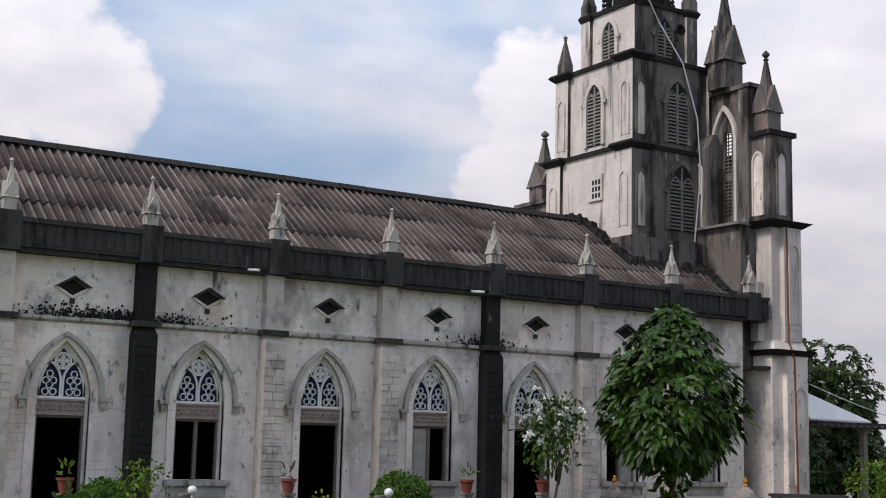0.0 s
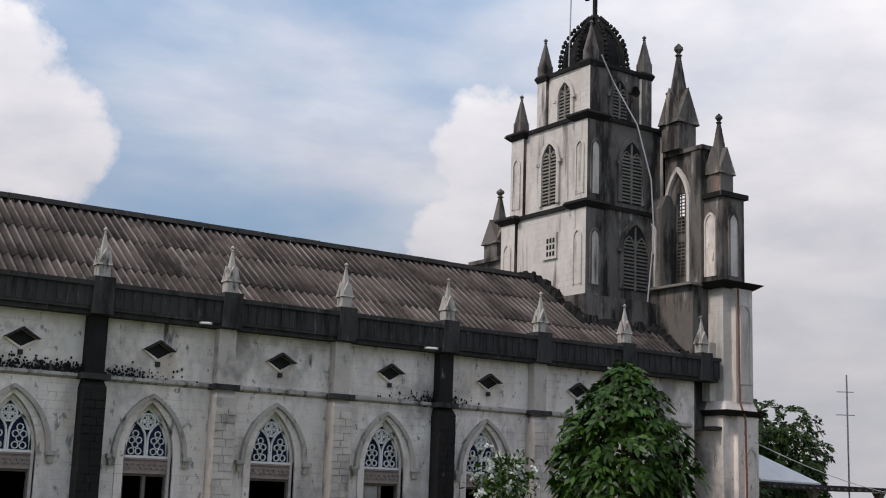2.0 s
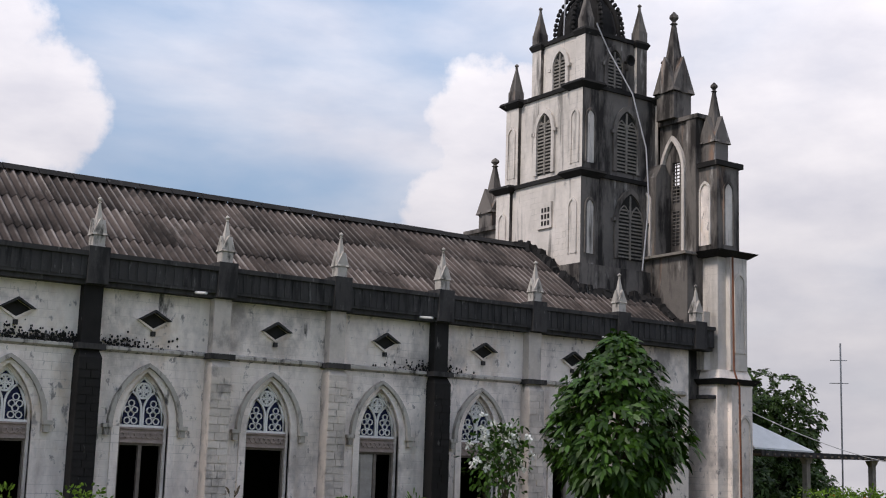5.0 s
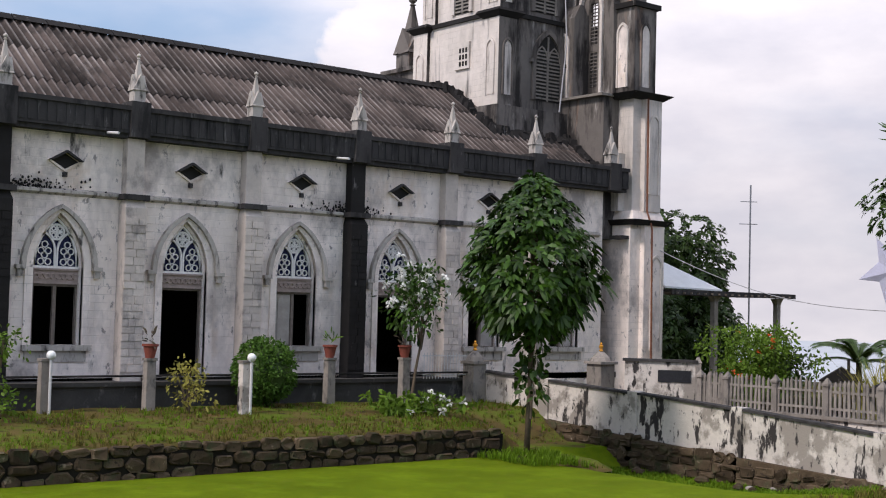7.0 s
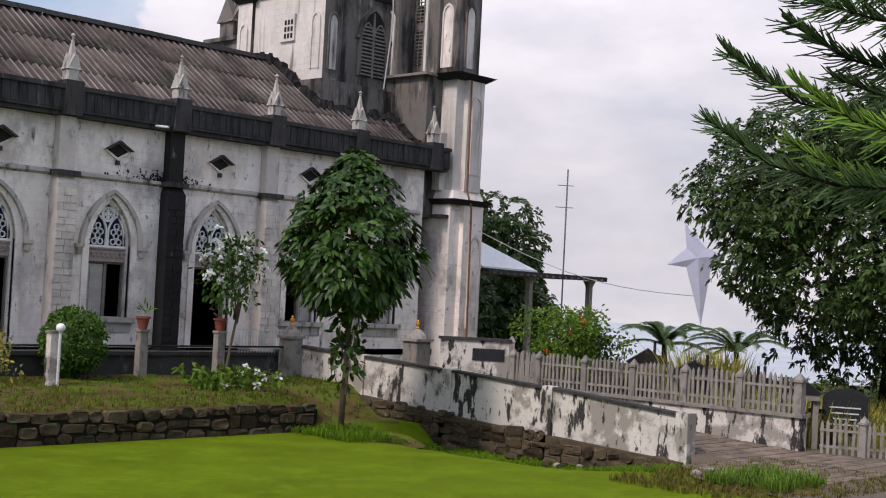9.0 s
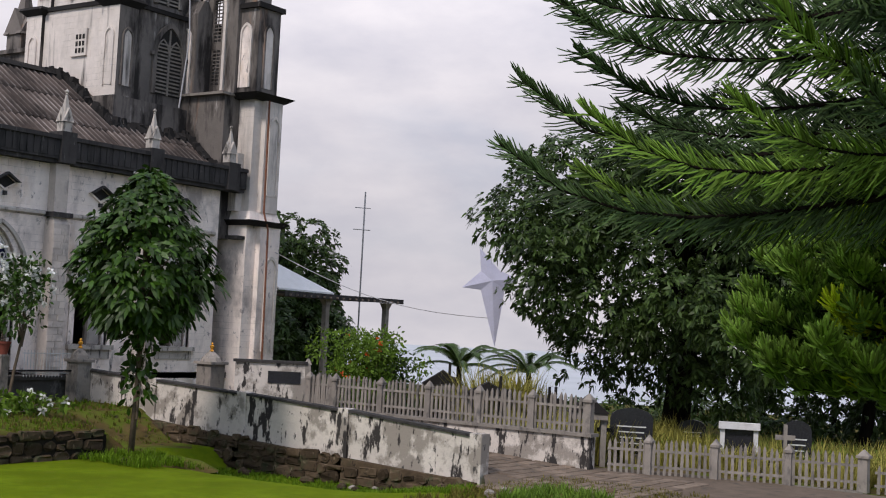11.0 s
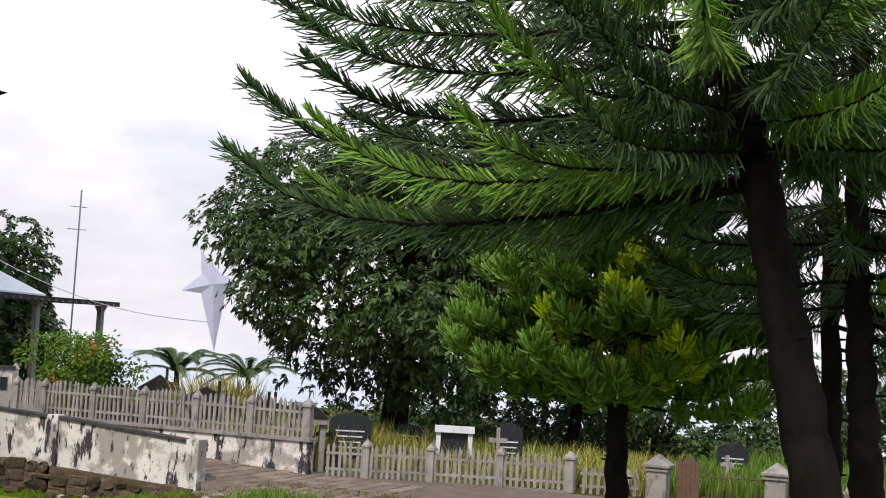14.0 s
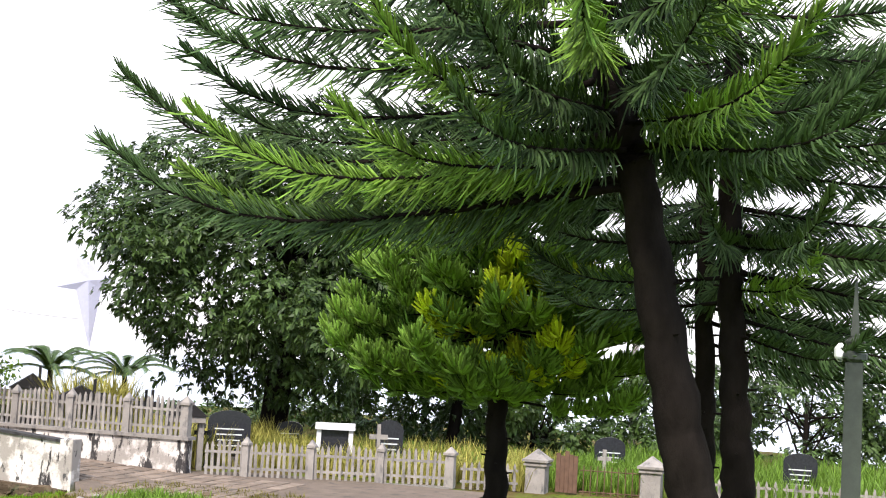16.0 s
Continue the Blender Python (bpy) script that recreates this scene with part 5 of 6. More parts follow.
pine("tall leaning araucaria pine with long upturned dark green boughs",
     [(13.95, 1.15, 0.0), (13.91, 1.55, 2.13), (13.82, 2.24, 5.42), (13.72, 2.79, 7.25), (13.5, 3.9, 12.5)], 0.27,
     [(5.9, 6, 4.0, 0.6, 0.5, "needle", 0.42), (6.6, 7, 4.4, 0.5, 0.8, "needle", 0.42), (7.3, 7, 4.4, 0.4, 0.9, "needle", 0.42),
      (8.0, 7, 3.8, 0.3, 1.0, "needle", 0.42), (8.9, 6, 2.6, 0.3, 0.8, "needle", 0.40), (9.9, 5, 1.9, 0.2, 0.7, "needle", 0.4),
      (10.9, 5, 1.5, 0.0, 0.6, "needle", 0.36), (11.8, 4, 1.0, -0.1, 0.5, "needle", 0.33)], 11,
     [(5.25, -22, 5.7, 1.05, 1.2, "needle", 0.44), (5.75, -23, 5.3, 0.85, 1.15, "needle", 0.44), (6.2, -20, 4.6, 0.7, 0.9, "needle", 0.44),
      # boughs towards the viewer use needle_mid, with sunlight put into its colour
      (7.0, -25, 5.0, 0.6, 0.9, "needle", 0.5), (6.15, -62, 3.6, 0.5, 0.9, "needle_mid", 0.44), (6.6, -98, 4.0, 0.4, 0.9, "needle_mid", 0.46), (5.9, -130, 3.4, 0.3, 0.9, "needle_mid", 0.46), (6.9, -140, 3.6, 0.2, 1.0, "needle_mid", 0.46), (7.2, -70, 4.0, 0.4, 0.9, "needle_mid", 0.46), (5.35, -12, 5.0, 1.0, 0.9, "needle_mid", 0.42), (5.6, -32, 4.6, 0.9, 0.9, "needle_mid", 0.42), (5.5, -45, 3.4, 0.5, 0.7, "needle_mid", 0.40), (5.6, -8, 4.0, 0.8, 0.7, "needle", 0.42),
      (6.0, -80, 3.6, 0.3, 0.8, "needle", 0.44), (6.2, -115, 3.6, 0.3, 0.9, "needle", 0.44), (6.1, 195, 3.0, 0.4, 0.9, "needle", 0.44),
      (5.7, 215, 2.8, 0.6, 0.8, "needle", 0.42), (5.3, 20, 3.4, 0.8, 0.5, "needle", 0.4)])
pine("young araucaria pine with bright yellow-green new growth",
     [(19.35, 4.98, 0.0), (19.34, 5.09, 2.8), (19.4, 4.9, 6.4)], 0.19,
     [(z, n, l, 0.25, 0.35, m_, 0.19) for z, n, l, m_ in ((3.0, 9, 1.9, "needle_mid"), (3.3, 10, 2.4, "needle_mid"), (3.6, 10, 2.4, "needle_mid"), (3.95, 10, 2.4, "needle_mid"), (4.3, 10, 2.3, "needle_mid"),
                                                         (4.65, 9, 2.1, "needle_mid"), (5.0, 9, 1.8, "needle_mid"), (5.4, 8, 1.4, "needle"), (5.8, 7, 1.0, "needle_mid"))], 12,
     # needle_light on the near side: new growth, and sunlight painted into it
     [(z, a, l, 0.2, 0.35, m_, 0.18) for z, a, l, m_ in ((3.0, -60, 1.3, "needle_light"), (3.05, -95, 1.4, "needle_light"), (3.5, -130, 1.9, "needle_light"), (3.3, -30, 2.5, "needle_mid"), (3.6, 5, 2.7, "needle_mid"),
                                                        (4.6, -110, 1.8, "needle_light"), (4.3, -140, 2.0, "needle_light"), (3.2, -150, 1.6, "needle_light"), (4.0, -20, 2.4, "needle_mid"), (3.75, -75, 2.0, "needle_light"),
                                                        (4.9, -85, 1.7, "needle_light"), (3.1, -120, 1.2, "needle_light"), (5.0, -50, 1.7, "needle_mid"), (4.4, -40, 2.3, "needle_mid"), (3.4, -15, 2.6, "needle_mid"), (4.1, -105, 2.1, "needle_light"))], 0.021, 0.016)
pine("slender araucaria pine with dark scaly trunk",
     [(16.95, 1.2, 0.0), (16.95, 1.3, 2.0), (16.93, 1.5, 4.8), (16.9, 1.6, 10.5)], 0.23,
     [(4.6, 6, 2.6, 0.3, 0.6, "needle", 0.36), (5.3, 6, 3.0, 0.3, 0.7, "needle", 0.36), (6.0, 6, 3.2, 0.3, 0.8, "needle", 0.38), (6.9, 6, 2.4, 0.2, 0.8, "needle", 0.38),
      (7.8, 5, 1.8, 0.1, 0.7, "needle", 0.36), (8.8, 4, 1.4, 0.0, 0.6, "needle", 0.34), (9.7, 4, 1.0, -0.1, 0.6, "needle", 0.3)], 13,
     [(4.35, 222, 1.5, 0.1, 0.45, "needle_mid", 0.34), (5.9, 160, 3.6, 0.3, 0.6, "needle", 0.4), (6.5, 175, 3.8, 0.2, 0.7, "needle", 0.4), (7.0, 190, 3.6, 0.2, 0.7, "needle", 0.4), (7.5, 165, 3.6, 0.1, 0.7, "needle", 0.4), (6.2, 205, 3.2, 0.3, 0.6, "needle", 0.4), (4.2, 160, 2.6, 0.6, 0.5, "needle", 0.34), (4.0, 185, 3.0, 0.7, 0.5, "needle", 0.36), (4.6, 175, 3.4, 0.6, 0.6, "needle", 0.38), (5.0, 195, 3.2, 0.5, 0.6, "needle", 0.38), (5.4, 170, 3.4, 0.4, 0.7, "needle", 0.38), (3.8, 215, 2.0, 0.5, 0.5, "needle", 0.34)])
pine("thin dark-trunked araucaria pine",
     [(18.9, 1.9, 0.0), (18.9, 1.95, 3.0), (18.85, 2.2, 9.5)], 0.19,
     [(4.4, 5, 2.4, 0.4, 0.5, "needle", 0.34), (5.4, 6, 2.6, 0.3, 0.6, "needle", 0.34), (6.4, 5, 1.9, 0.2, 0.7, "needle", 0.34), (7.5, 4, 1.4, 0.1, 0.6, "needle", 0.34), (8.6, 4, 1.0, 0.0, 0.6, "needle", 0.3)], 14,
     [(4.0, 170, 3.6, 0.9, 0.4, "needle", 0.36), (4.3, 185, 4.2, 0.8, 0.5, "needle", 0.36), (4.8, 165, 4.0, 0.7, 0.5, "needle", 0.36), (3.7, 180, 2.8, 0.7, 0.4, "needle", 0.34)])


# ---- church front: porch, yard walls, gate piers ----
porch = thing("porch", "open side porch with sloping pale sheet roof on posts", "porch", (36.0, 31.0, 0.9))
s = Shape().add([(35.0, 31.2, 4.46), (38.1, 31.2, 4.42), (35.0, 33.6, 6.15), (35.0, 31.2, 4.40), (38.1, 31.2, 4.36), (35.0, 33.6, 6.09)],
                [(0, 1, 2), (5, 4, 3), (0, 3, 4, 1), (1, 4, 5, 2), (2, 5, 3, 0)])
s.v = [(x - 36.0, y - 31.0, z - 0.9) for x, y, z in s.v]
part("sloping_roof", s, M["sheet"], porch, "pale sloping roof sheet")
part("flat_roof", Shape().box(-0.8, 6.3, 0.1, 2.6, 3.38, 3.46).box(-0.8, 6.3, 0.05, 0.12, 3.28, 3.46), M["parapet"], porch, "thin flat porch roof")
for k in range(18):
    part("batten", Shape().box(-0.6 + k * 0.38, -0.55 + k * 0.38, -0.02, 2.6, 3.31, 3.37), M["frame"], porch)
for x, y in ((1.9, 0.4), (5.6, 0.4)):
    part("post", Shape().box(x - 0.1, x + 0.1, y - 0.1, y + 0.1, -0.9, 3.25).taper(x, y, 3.05, 3.28, 0.1, 0.1, 0.2, 0.16), M["concrete"], porch)
tagged(part("yard_ground", Shape().box(28.9, 46, 26.2, 34, 0.5, 0.85), M["soil"]), "trodden earth yard beside the church", "ground", kind="structure")

yard_wall = thing("yard_wall", "low whitewashed wall with a dark stone plaque", "wall", (30.0, 26.9, 0.6))
turn = math.degrees(math.atan2(26.1 - 27.7, 30.35 - 28.9))
part("body", Shape().box(-1.05, 1.05, -0.12, 0.12, 0.0, 1.42), M["oldwall"], yard_wall)
part("coping", Shape().box(-1.12, 1.12, -0.18, 0.18, 1.42, 1.50), M["parapet"], yard_wall, "dark coping")
part("plaque", Shape().box(-0.06, 0.92, -0.15, -0.12, 0.82, 1.18), M["black_granite"], yard_wall, "dark stone plaque")
part("pier", Shape().box(1.05, 1.22, -0.14, 0.14, 0.0, 1.42).taper(1.13, 0, 1.42, 1.6, 0.12, 0.15, 0.03, 0.03), M["concrete"], yard_wall)
yard_wall.rotation_euler = (0, 0, radians(turn))


def pier(x, y, z, h, w, cap=True):
    p = thing("gate_pier", "grey stone gate pier with stepped cap and gilded lamp", "pier", (x, y, z), "gate piers")
    part("shaft", Shape().taper(0, 0, -0.3, h * 0.72, w, w, w, w), M["concrete"], p)
    c = Shape().taper(0, 0, h * 0.72, h * 0.78, w * 1.25, w * 1.25, w * 1.25, w * 1.25).lathe(0, 0, [(w * 1.1, h * 0.78), (w * 0.95, h * 0.86), (w * 0.6, h * 0.94), (w * 0.25, h)], 10)
    part("cap", c, M["concrete"], p, "rounded cap")
    lamp = part("ornament", Shape().lathe(0, 0, [(0.04, h), (0.07, h + 0.03), (0.03, h + 0.07), (0.065, h + 0.13), (0.07, h + 0.18), (0.02, h + 0.22)], 10), M["gold"], p, "gilded ornament")
    part("finial", Shape().lathe(0, 0, [(0.02, h + 0.21), (0.04, h + 0.25), (0.01, h + 0.29)], 8), M["gold"], lamp)
    return p


pier(24.75, 29.35, 0.9, 1.35, 0.24)
pier(29.3, 28.7, 0.9, 1.35, 0.30)
tagged(part("meter_box", Shape().box(28.6, 28.9, 30.9, 31.1, 2.2, 2.55).box(28.72, 28.78, 30.98, 31.02, 0.6, 2.2), M["concrete"]), "small grey meter box on a post", "meter box")
rail = thing("railing", "thin white metal railing on the plinth", "railing", (22.9, 29.45, 1.46))
for z in (0.08, 0.62):
    part("rail", Shape().box(0, 1.6, -0.012, 0.012, z, z + 0.025), M["whitemetal"], rail)
for k in range(13):
    part("bar", Shape().tube([(0.05 + k * 0.107, 0, -0.02), (0.05 + k * 0.107, 0, 0.72)], 0.010, 5), M["whitemetal"], rail)

# plinth posts with pots, globe lamps
for k, x in enumerate((8.9, 11.75, 14.36, 17.0, 19.57, 22.06)):
    py = 27.75 if k == 3 else 29.2
    x *= py / 29.2
    p = thing("rail_post", "grey concrete rail post before the plinth", "post", (x, py, 0.8), "plinth rail posts")
    part("shaft", Shape().taper(0, 0, -0.1, 1.2, 0.125, 0.12, 0.115, 0.11), M["oldwall" if k == 3 else "concrete"], p)
    part("cap", Shape().box(-0.14, 0.14, -0.135, 0.135, 1.2, 1.26), M["concrete"], p)
    if k in (0, 2, 4, 5):
        pot = thing("flower_pot", "terracotta flower pot on a rail post", "pot", (x, 29.2, 2.06), "terracotta pots")
        part("bowl", Shape().lathe(0, 0, [(0.11, 0.0), (0.17, 0.28), (0.20, 0.29), (0.20, 0.34), (0.17, 0.34), (0.16, 0.29)], 14), M["terracotta"], pot)
        part("soil", Shape().lathe(0, 0, [(0.15, 0.28), (0.15, 0.31)], 12), M["mortar"], pot)
        rng = np.random.default_rng(70 + k)
        part("plant", leaf_cloud([((0, 0, 0.5), 0.16)], 0.2, 18, rng, 1.0, 4.0, -0.8), M["leaf_light" if k in (0, 4) else "twig"], pot)
    else:
        lamp = thing("globe_lamp", "white globe lamp on a thin pole", "lamp", (x + 0.06, py - 0.2, 0.75), "globe lamps")
        part("pole", Shape().tube([(0, 0, -0.1), (0, 0, 1.28)], 0.035), M["whitemetal"], lamp)
        part("globe", Shape().lathe(0, 0, [(0.04, 1.28)] + [(0.11 * math.sin(math.pi * (q + 1) / 10), 1.39 - 0.11 * math.cos(math.pi * (q + 1) / 10)) for q in range(9)], 16), M["globe"], lamp, smooth=True)

# ---- planting before the church ----


def topiary(x, y, z, r, h, seed):
    rng = np.random.default_rng(seed)
    b = thing("clipped_bush", "dense clipped round bush on the terrace", "bush", (x, y, z), "clipped bushes")
    part("stem", Shape().tube([(0, 0, -0.1), (0, 0, h * 0.5)], 0.05), M["twig"], b)
    part("core", Shape().lathe(0, 0, [(0.25 * r, 0.1), (0.8 * r, 0.3 * h), (0.86 * r, 0.5 * h), (0.6 * r, 0.8 * h), (0.2 * r, 0.9 * h)], 14), M["leaf_dark"], b)
    cs = []
    for k in range(260):
        d = rng.normal(size=3)
        d /= np.linalg.norm(d)
        cs.append(((d[0] * r * 0.9, d[1] * r * 0.9, h * 0.5 + d[2] * h * 0.46), 0.09))
    part("leaves", leaf_cloud(cs, 0.085, 26, rng, 1.0, 2.0, 0.0), M["clipped"], b)
    return b


topiary(17.45, 29.0, 0.85, 0.84, 1.75, 21)
topiary(9.6, 28.7, 0.8, 0.75, 1.6, 22)


def shrub(name, label, x, y, z, h, r, mat, leaf, n, count, seed, flowers="", nf=0, long=2.2, bare=0.3):
    rng = np.random.default_rng(seed)
    b = thing(name, label, "shrub", (x, y, z))
    cs = [((rng.normal() * r * 0.5, rng.normal() * r * 0.5, h * (bare + (1 - bare) * rng.random())), 0.16 * h) for _ in range(n)]
    for c, _ in cs[:: max(1, n // 7)]:
        part("stem", Shape().tube([(0.12, 0, h * 0.42), (c[0] * 0.4 + 0.06, c[1] * 0.4, c[2] * 0.75), c] if bare > 0.5 else [(0, 0, -0.1), (c[0] * 0.3, c[1] * 0.3, c[2] * 0.5), c], [0.03, 0.02, 0.006], 5), M["twig"], b)
    part("leaves", leaf_cloud(cs, leaf, count, rng, 1.0, long, 0.1), M[mat], b)
    for k in range(nf):
        c = cs[k % n][0]
        d = rng.normal(size=3)
        d /= np.linalg.norm(d)
        q = (c[0] + d[0] * 0.17 * h, c[1] + d[1] * 0.17 * h - 0.05, c[2] + abs(d[2]) * 0.17 * h)
        part("flower", leaf_cloud([(q, 0.03)], 0.12 if flowers == "petal" else 0.07, 11, rng, 1.0, 1.6, 0.0), M[flowers], b)
    return b


wf = shrub("flowering_tree", "thin small tree with white blossom clusters by the plinth", 22.2, 28.8, 0.8, 3.55, 0.62, "leaf", 0.17, 34, 26, 31, "petal", 40, bare=0.62)
part("trunk", Shape().tube([(-0.2, 0, -0.1), (-0.05, 0, 0.9), (0.1, 0, 1.6), (0.15, 0, 2.6)], [0.05, 0.04, 0.035, 0.02], 7), M["twig"], wf)
shrub("hibiscus_bush", "leafy hibiscus bush with orange flowers behind the fence", 32.75, 25.45, 0.8, 2.15, 1.2, "leaf_light", 0.12, 130, 64, 32, "orange", 26, bare=0.12)
shrub("dark_bush", "dark leafy bush beside the porch post", 33.3, 24.8, 0.8, 1.7, 0.7, "leaf_dark", 0.16, 30, 30, 33, bare=0.15)
shrub("dry_shrub", "sparse yellowing shrub on the terrace", 15.0, 28.4, 0.8, 1.25, 0.45, "straw", 0.12, 20, 16, 34, bare=0.2)
shrub("young_shrub", "young light green shrub on the terrace", 10.0, 27.4, 0.75, 1.9, 0.42, "leaf_light", 0.13, 26, 18, 35, bare=0.15)
shrub("leafy_plant", "bright low leafy plant on the terrace", 20.0, 26.6, 0.72, 0.5, 0.9, "leaf_light", 0.2, 24, 14, 36, bare=0.1)
shrub("leafy_plant", "bright low leafy plant with white flowers on the terrace", 21.1, 26.9, 0.72, 0.45, 0.9, "leaf_light", 0.18, 22, 14, 37, "petal", 10, bare=0.1)
shrub("leafy_plant", "broad-leaved plant beside the round bush", 8.6, 28.6, 0.8, 1.3, 0.5, "leaf", 0.34, 14, 12, 38, bare=0.3, long=3.5)
shrub("trunk_shoots", "leafy shoots round the young tree's stem", 21.12, 22.95, 1.0, 2.2, 0.3, "leaf", 0.24, 22, 10, 39, bare=0.2)

# ---- grass: tufts on the terrace, along the walls, tall grass between the graves ----


def tufts(name, label, area, n, h, mat, seed, blades=7, zf=None):
    rng = np.random.default_rng(seed)
    vs, fs = [], []
    for _ in range(n):
        x, y = rng.uniform(*area[0]), rng.uniform(*area[1])
        z = zf(x, y) if zf else 0.0
        hh = h * (0.5 + rng.random())
        for _ in range(blades):
            a, lean = 2 * math.pi * rng.random(), 0.2 + 0.5 * rng.random()
            l = hh * (0.6 + 0.5 * rng.random())
            d = np.array((math.cos(a), math.sin(a), 0))
            sd = np.array((-d[1], d[0], 0)) * (0.007 + 0.011 * l)
            p = np.array((x, y, z)) + d * 0.05 * rng.random()
            m = p + d * l * lean * 0.35 + np.array((0, 0, l * 0.6))
            t = p + d * l * lean + np.array((0, 0, l))
            k = len(vs)
            vs += [p - sd, p + sd, m + sd * 0.8, m - sd * 0.8, t]
            fs += [(k, k + 1, k + 2, k + 3), (k + 3, k + 2, k + 4)]
    s = Shape()
    s.v, s.f = [tuple(v) for v in vs], fs
    return tagged(part(name, s, M[mat]), label, "grass", kind="stuff")


terrace_z = lambda x, y: 0.60 + (y - 23.6) * 0.035 - terrace_fall(x, y)
tufts("grass_tufts", "short dry grass tufts on the terrace", ((2, 24.8), (23.7, 29.2)), 2600, 0.11, "turf", 41, 6, terrace_z)
tufts("grass_tufts", "green weeds on the terrace", ((2, 24.8), (23.7, 29.2)), 1700, 0.12, "blade", 42, 6, terrace_z)
tufts("lawn_grass", "bright grass along the foot of the boundary wall", ((22.6, 24.8), (13.5, 23.4)), 2200, 0.09, "blade", 44, 6, lambda x, y: ground_z(x, y) - 0.03)
tufts("tall_grass", "tall yellow grass between the graves", ((29.6, 37), (16, 20.5)), 900, 0.8, "straw", 45, 8)
tufts("tall_grass", "tall green and yellow grass round the graves", ((31.8, 37), (7.5, 16)), 1500, 0.62, "straw", 46, 8)
tufts("tall_grass", "tall green grass round the graves", ((33.3, 38), (5, 16)), 1500, 0.5, "leaf_light", 47, 8)
tufts("tall_grass", "rough grass beyond the gate", ((32.5, 44), (-3, 8)), 1700, 0.55, "leaf_light", 48, 8)
tufts("tall_grass", "reedy straw-coloured clump", ((36.0, 38.5), (22.0, 24.0)), 260, 1.5, "straw", 49, 9)
tufts("verge_grass", "rough grass on the verge of the drive", ((20.5, 26.5), (11.0, 15.0)), 1700, 0.13, "turf", 50, 6)

# verge stones and a mound of cut growth
rng = np.random.default_rng(51)
for k in range(26):
    a = (rng.uniform(20.2, 23.6), rng.uniform(22.2, 23.4)) if k < 9 else ((24.6 - 0.5 * rng.random(), rng.uniform(15.5, 22.5)) if k < 19 else (rng.uniform(22.5, 25.6), rng.uniform(12.6, 14.8)))
    r = rng.uniform(0.08, 0.17)
    s = Shape().lathe(0, 0, [(r * 0.5, -0.05), (r, r * 0.2), (r * 0.85, r * 0.6), (r * 0.3, r * 0.85)], 7)
    s.v = [(x * (1 + 0.3 * noise.noise((x * 9 + k, y * 9, z * 9))), y * 0.8, z * (1 + 0.2 * noise.noise((x * 7, y * 7 + k, z)))) for x, y, z in s.v]
    st = tagged(part("loose_stone", s, M["concrete" if k % 4 == 0 else "stone"]), "loose weathered stone in the grass", "stone", "loose stones")
    st.location, st.rotation_euler = (a[0], a[1], ground_z(*a) + 0.01), (0, 0, 6.28 * rng.random())
mound = Shape().lathe(0, 0, [(1.5, -0.1), (1.1, 0.06), (0.6, 0.15), (0.15, 0.19)], 16)
mound.v = [(x * (1 + 0.3 * noise.noise((x * 1.3, y * 1.3, 3))), y, z + 0.12 * noise.noise((x * 2, y * 2, 0))) for x, y, z in mound.v]
tagged(part("earth_mound", mound, M["soil"]), "low mound of earth and cut weeds", "mound").location = (22.6, 12.6, 0.0)
tufts("mound_weeds", "fresh weeds on the earth mound", ((21.6, 23.6), (11.8, 13.4)), 320, 0.22, "leaf_light", 52, 7, lambda x, y: 0.12)
mound2 = copy_thing(bpy.data.objects["earth_mound"], pose(21.4, 22.6, -0.1, 0, 0, 70))
tufts("mound_weeds", "fresh weeds round the young tree", ((19.9, 22.9), (21.4, 23.5)), 620, 0.16, "blade", 53, 7, lambda x, y: ground_z(x, y) + 0.2 * max(0.0, 1 - math.hypot(x - 21.4, y - 22.6) / 1.3))

# ---- graves ----


def tomb(x, y, z, kind, turn, w, h, label):
    t = thing("gravestone", label, "gravestone", (x, y, z), "graves")
    if kind == "slab":
        part("base", Shape().box(-w * 0.62, w * 0.62, -0.2, 0.25, -0.3, 0.12), M["concrete"], t)
        st = part("stone", Shape().prism([(-w / 2, 0.12), (w / 2, 0.12), (w / 2, h * 0.8)] + [(w / 2 * math.cos(math.pi * q / 8), h * 0.8 + h * 0.2 * math.sin(math.pi * q / 8)) for q in range(1, 8)] + [(-w / 2, h * 0.8)], -0.05, 0.06), M["black_granite"], t, "polished black stone")
        for k in range(4):
            u = w * (0.34 - 0.04 * (k % 3))
            part("inscription", Shape().box(-u, u, -0.056, -0.051, h * (0.62 - 0.11 * k), h * (0.645 - 0.11 * k)), M["bars"], st, "pale unreadable line")
    elif kind == "roofed":
        for sx in (-1, 1):
            part("pillar", Shape().box(sx * w * 0.45 - 0.06, sx * w * 0.45 + 0.06, -0.08, 0.08, -0.3, h * 0.86), M["whitemetal"], t)
        part("back", Shape().box(-w * 0.42, w * 0.42, 0.0, 0.06, -0.3, h * 0.86), M["black_granite"], t, "black inscription slab")
        part("lintel", Shape().box(-w * 0.56, w * 0.56, -0.16, 0.16, h * 0.86, h), M["whitemetal"], t, "white top slab")
    else:
        part("roof", Shape().prism([(-w * 0.6, h * 0.72), (w * 0.6, h * 0.72), (0, h)], -0.5, 0.5), M["black"], t, "blackened gabled roof")
        part("beam", Shape().box(-w * 0.55, w * 0.55, -0.46, 0.46, h * 0.62, h * 0.715), M["concrete"], t)
        for sx in (-1, 1):
            part("pillar", Shape().box(sx * w * 0.45 - 0.07, sx * w * 0.45 + 0.07, -0.35, 0.35, -0.4, h * 0.62), M["concrete"], t)
    t.rotation_euler = (0, 0, radians(turn))
    return t


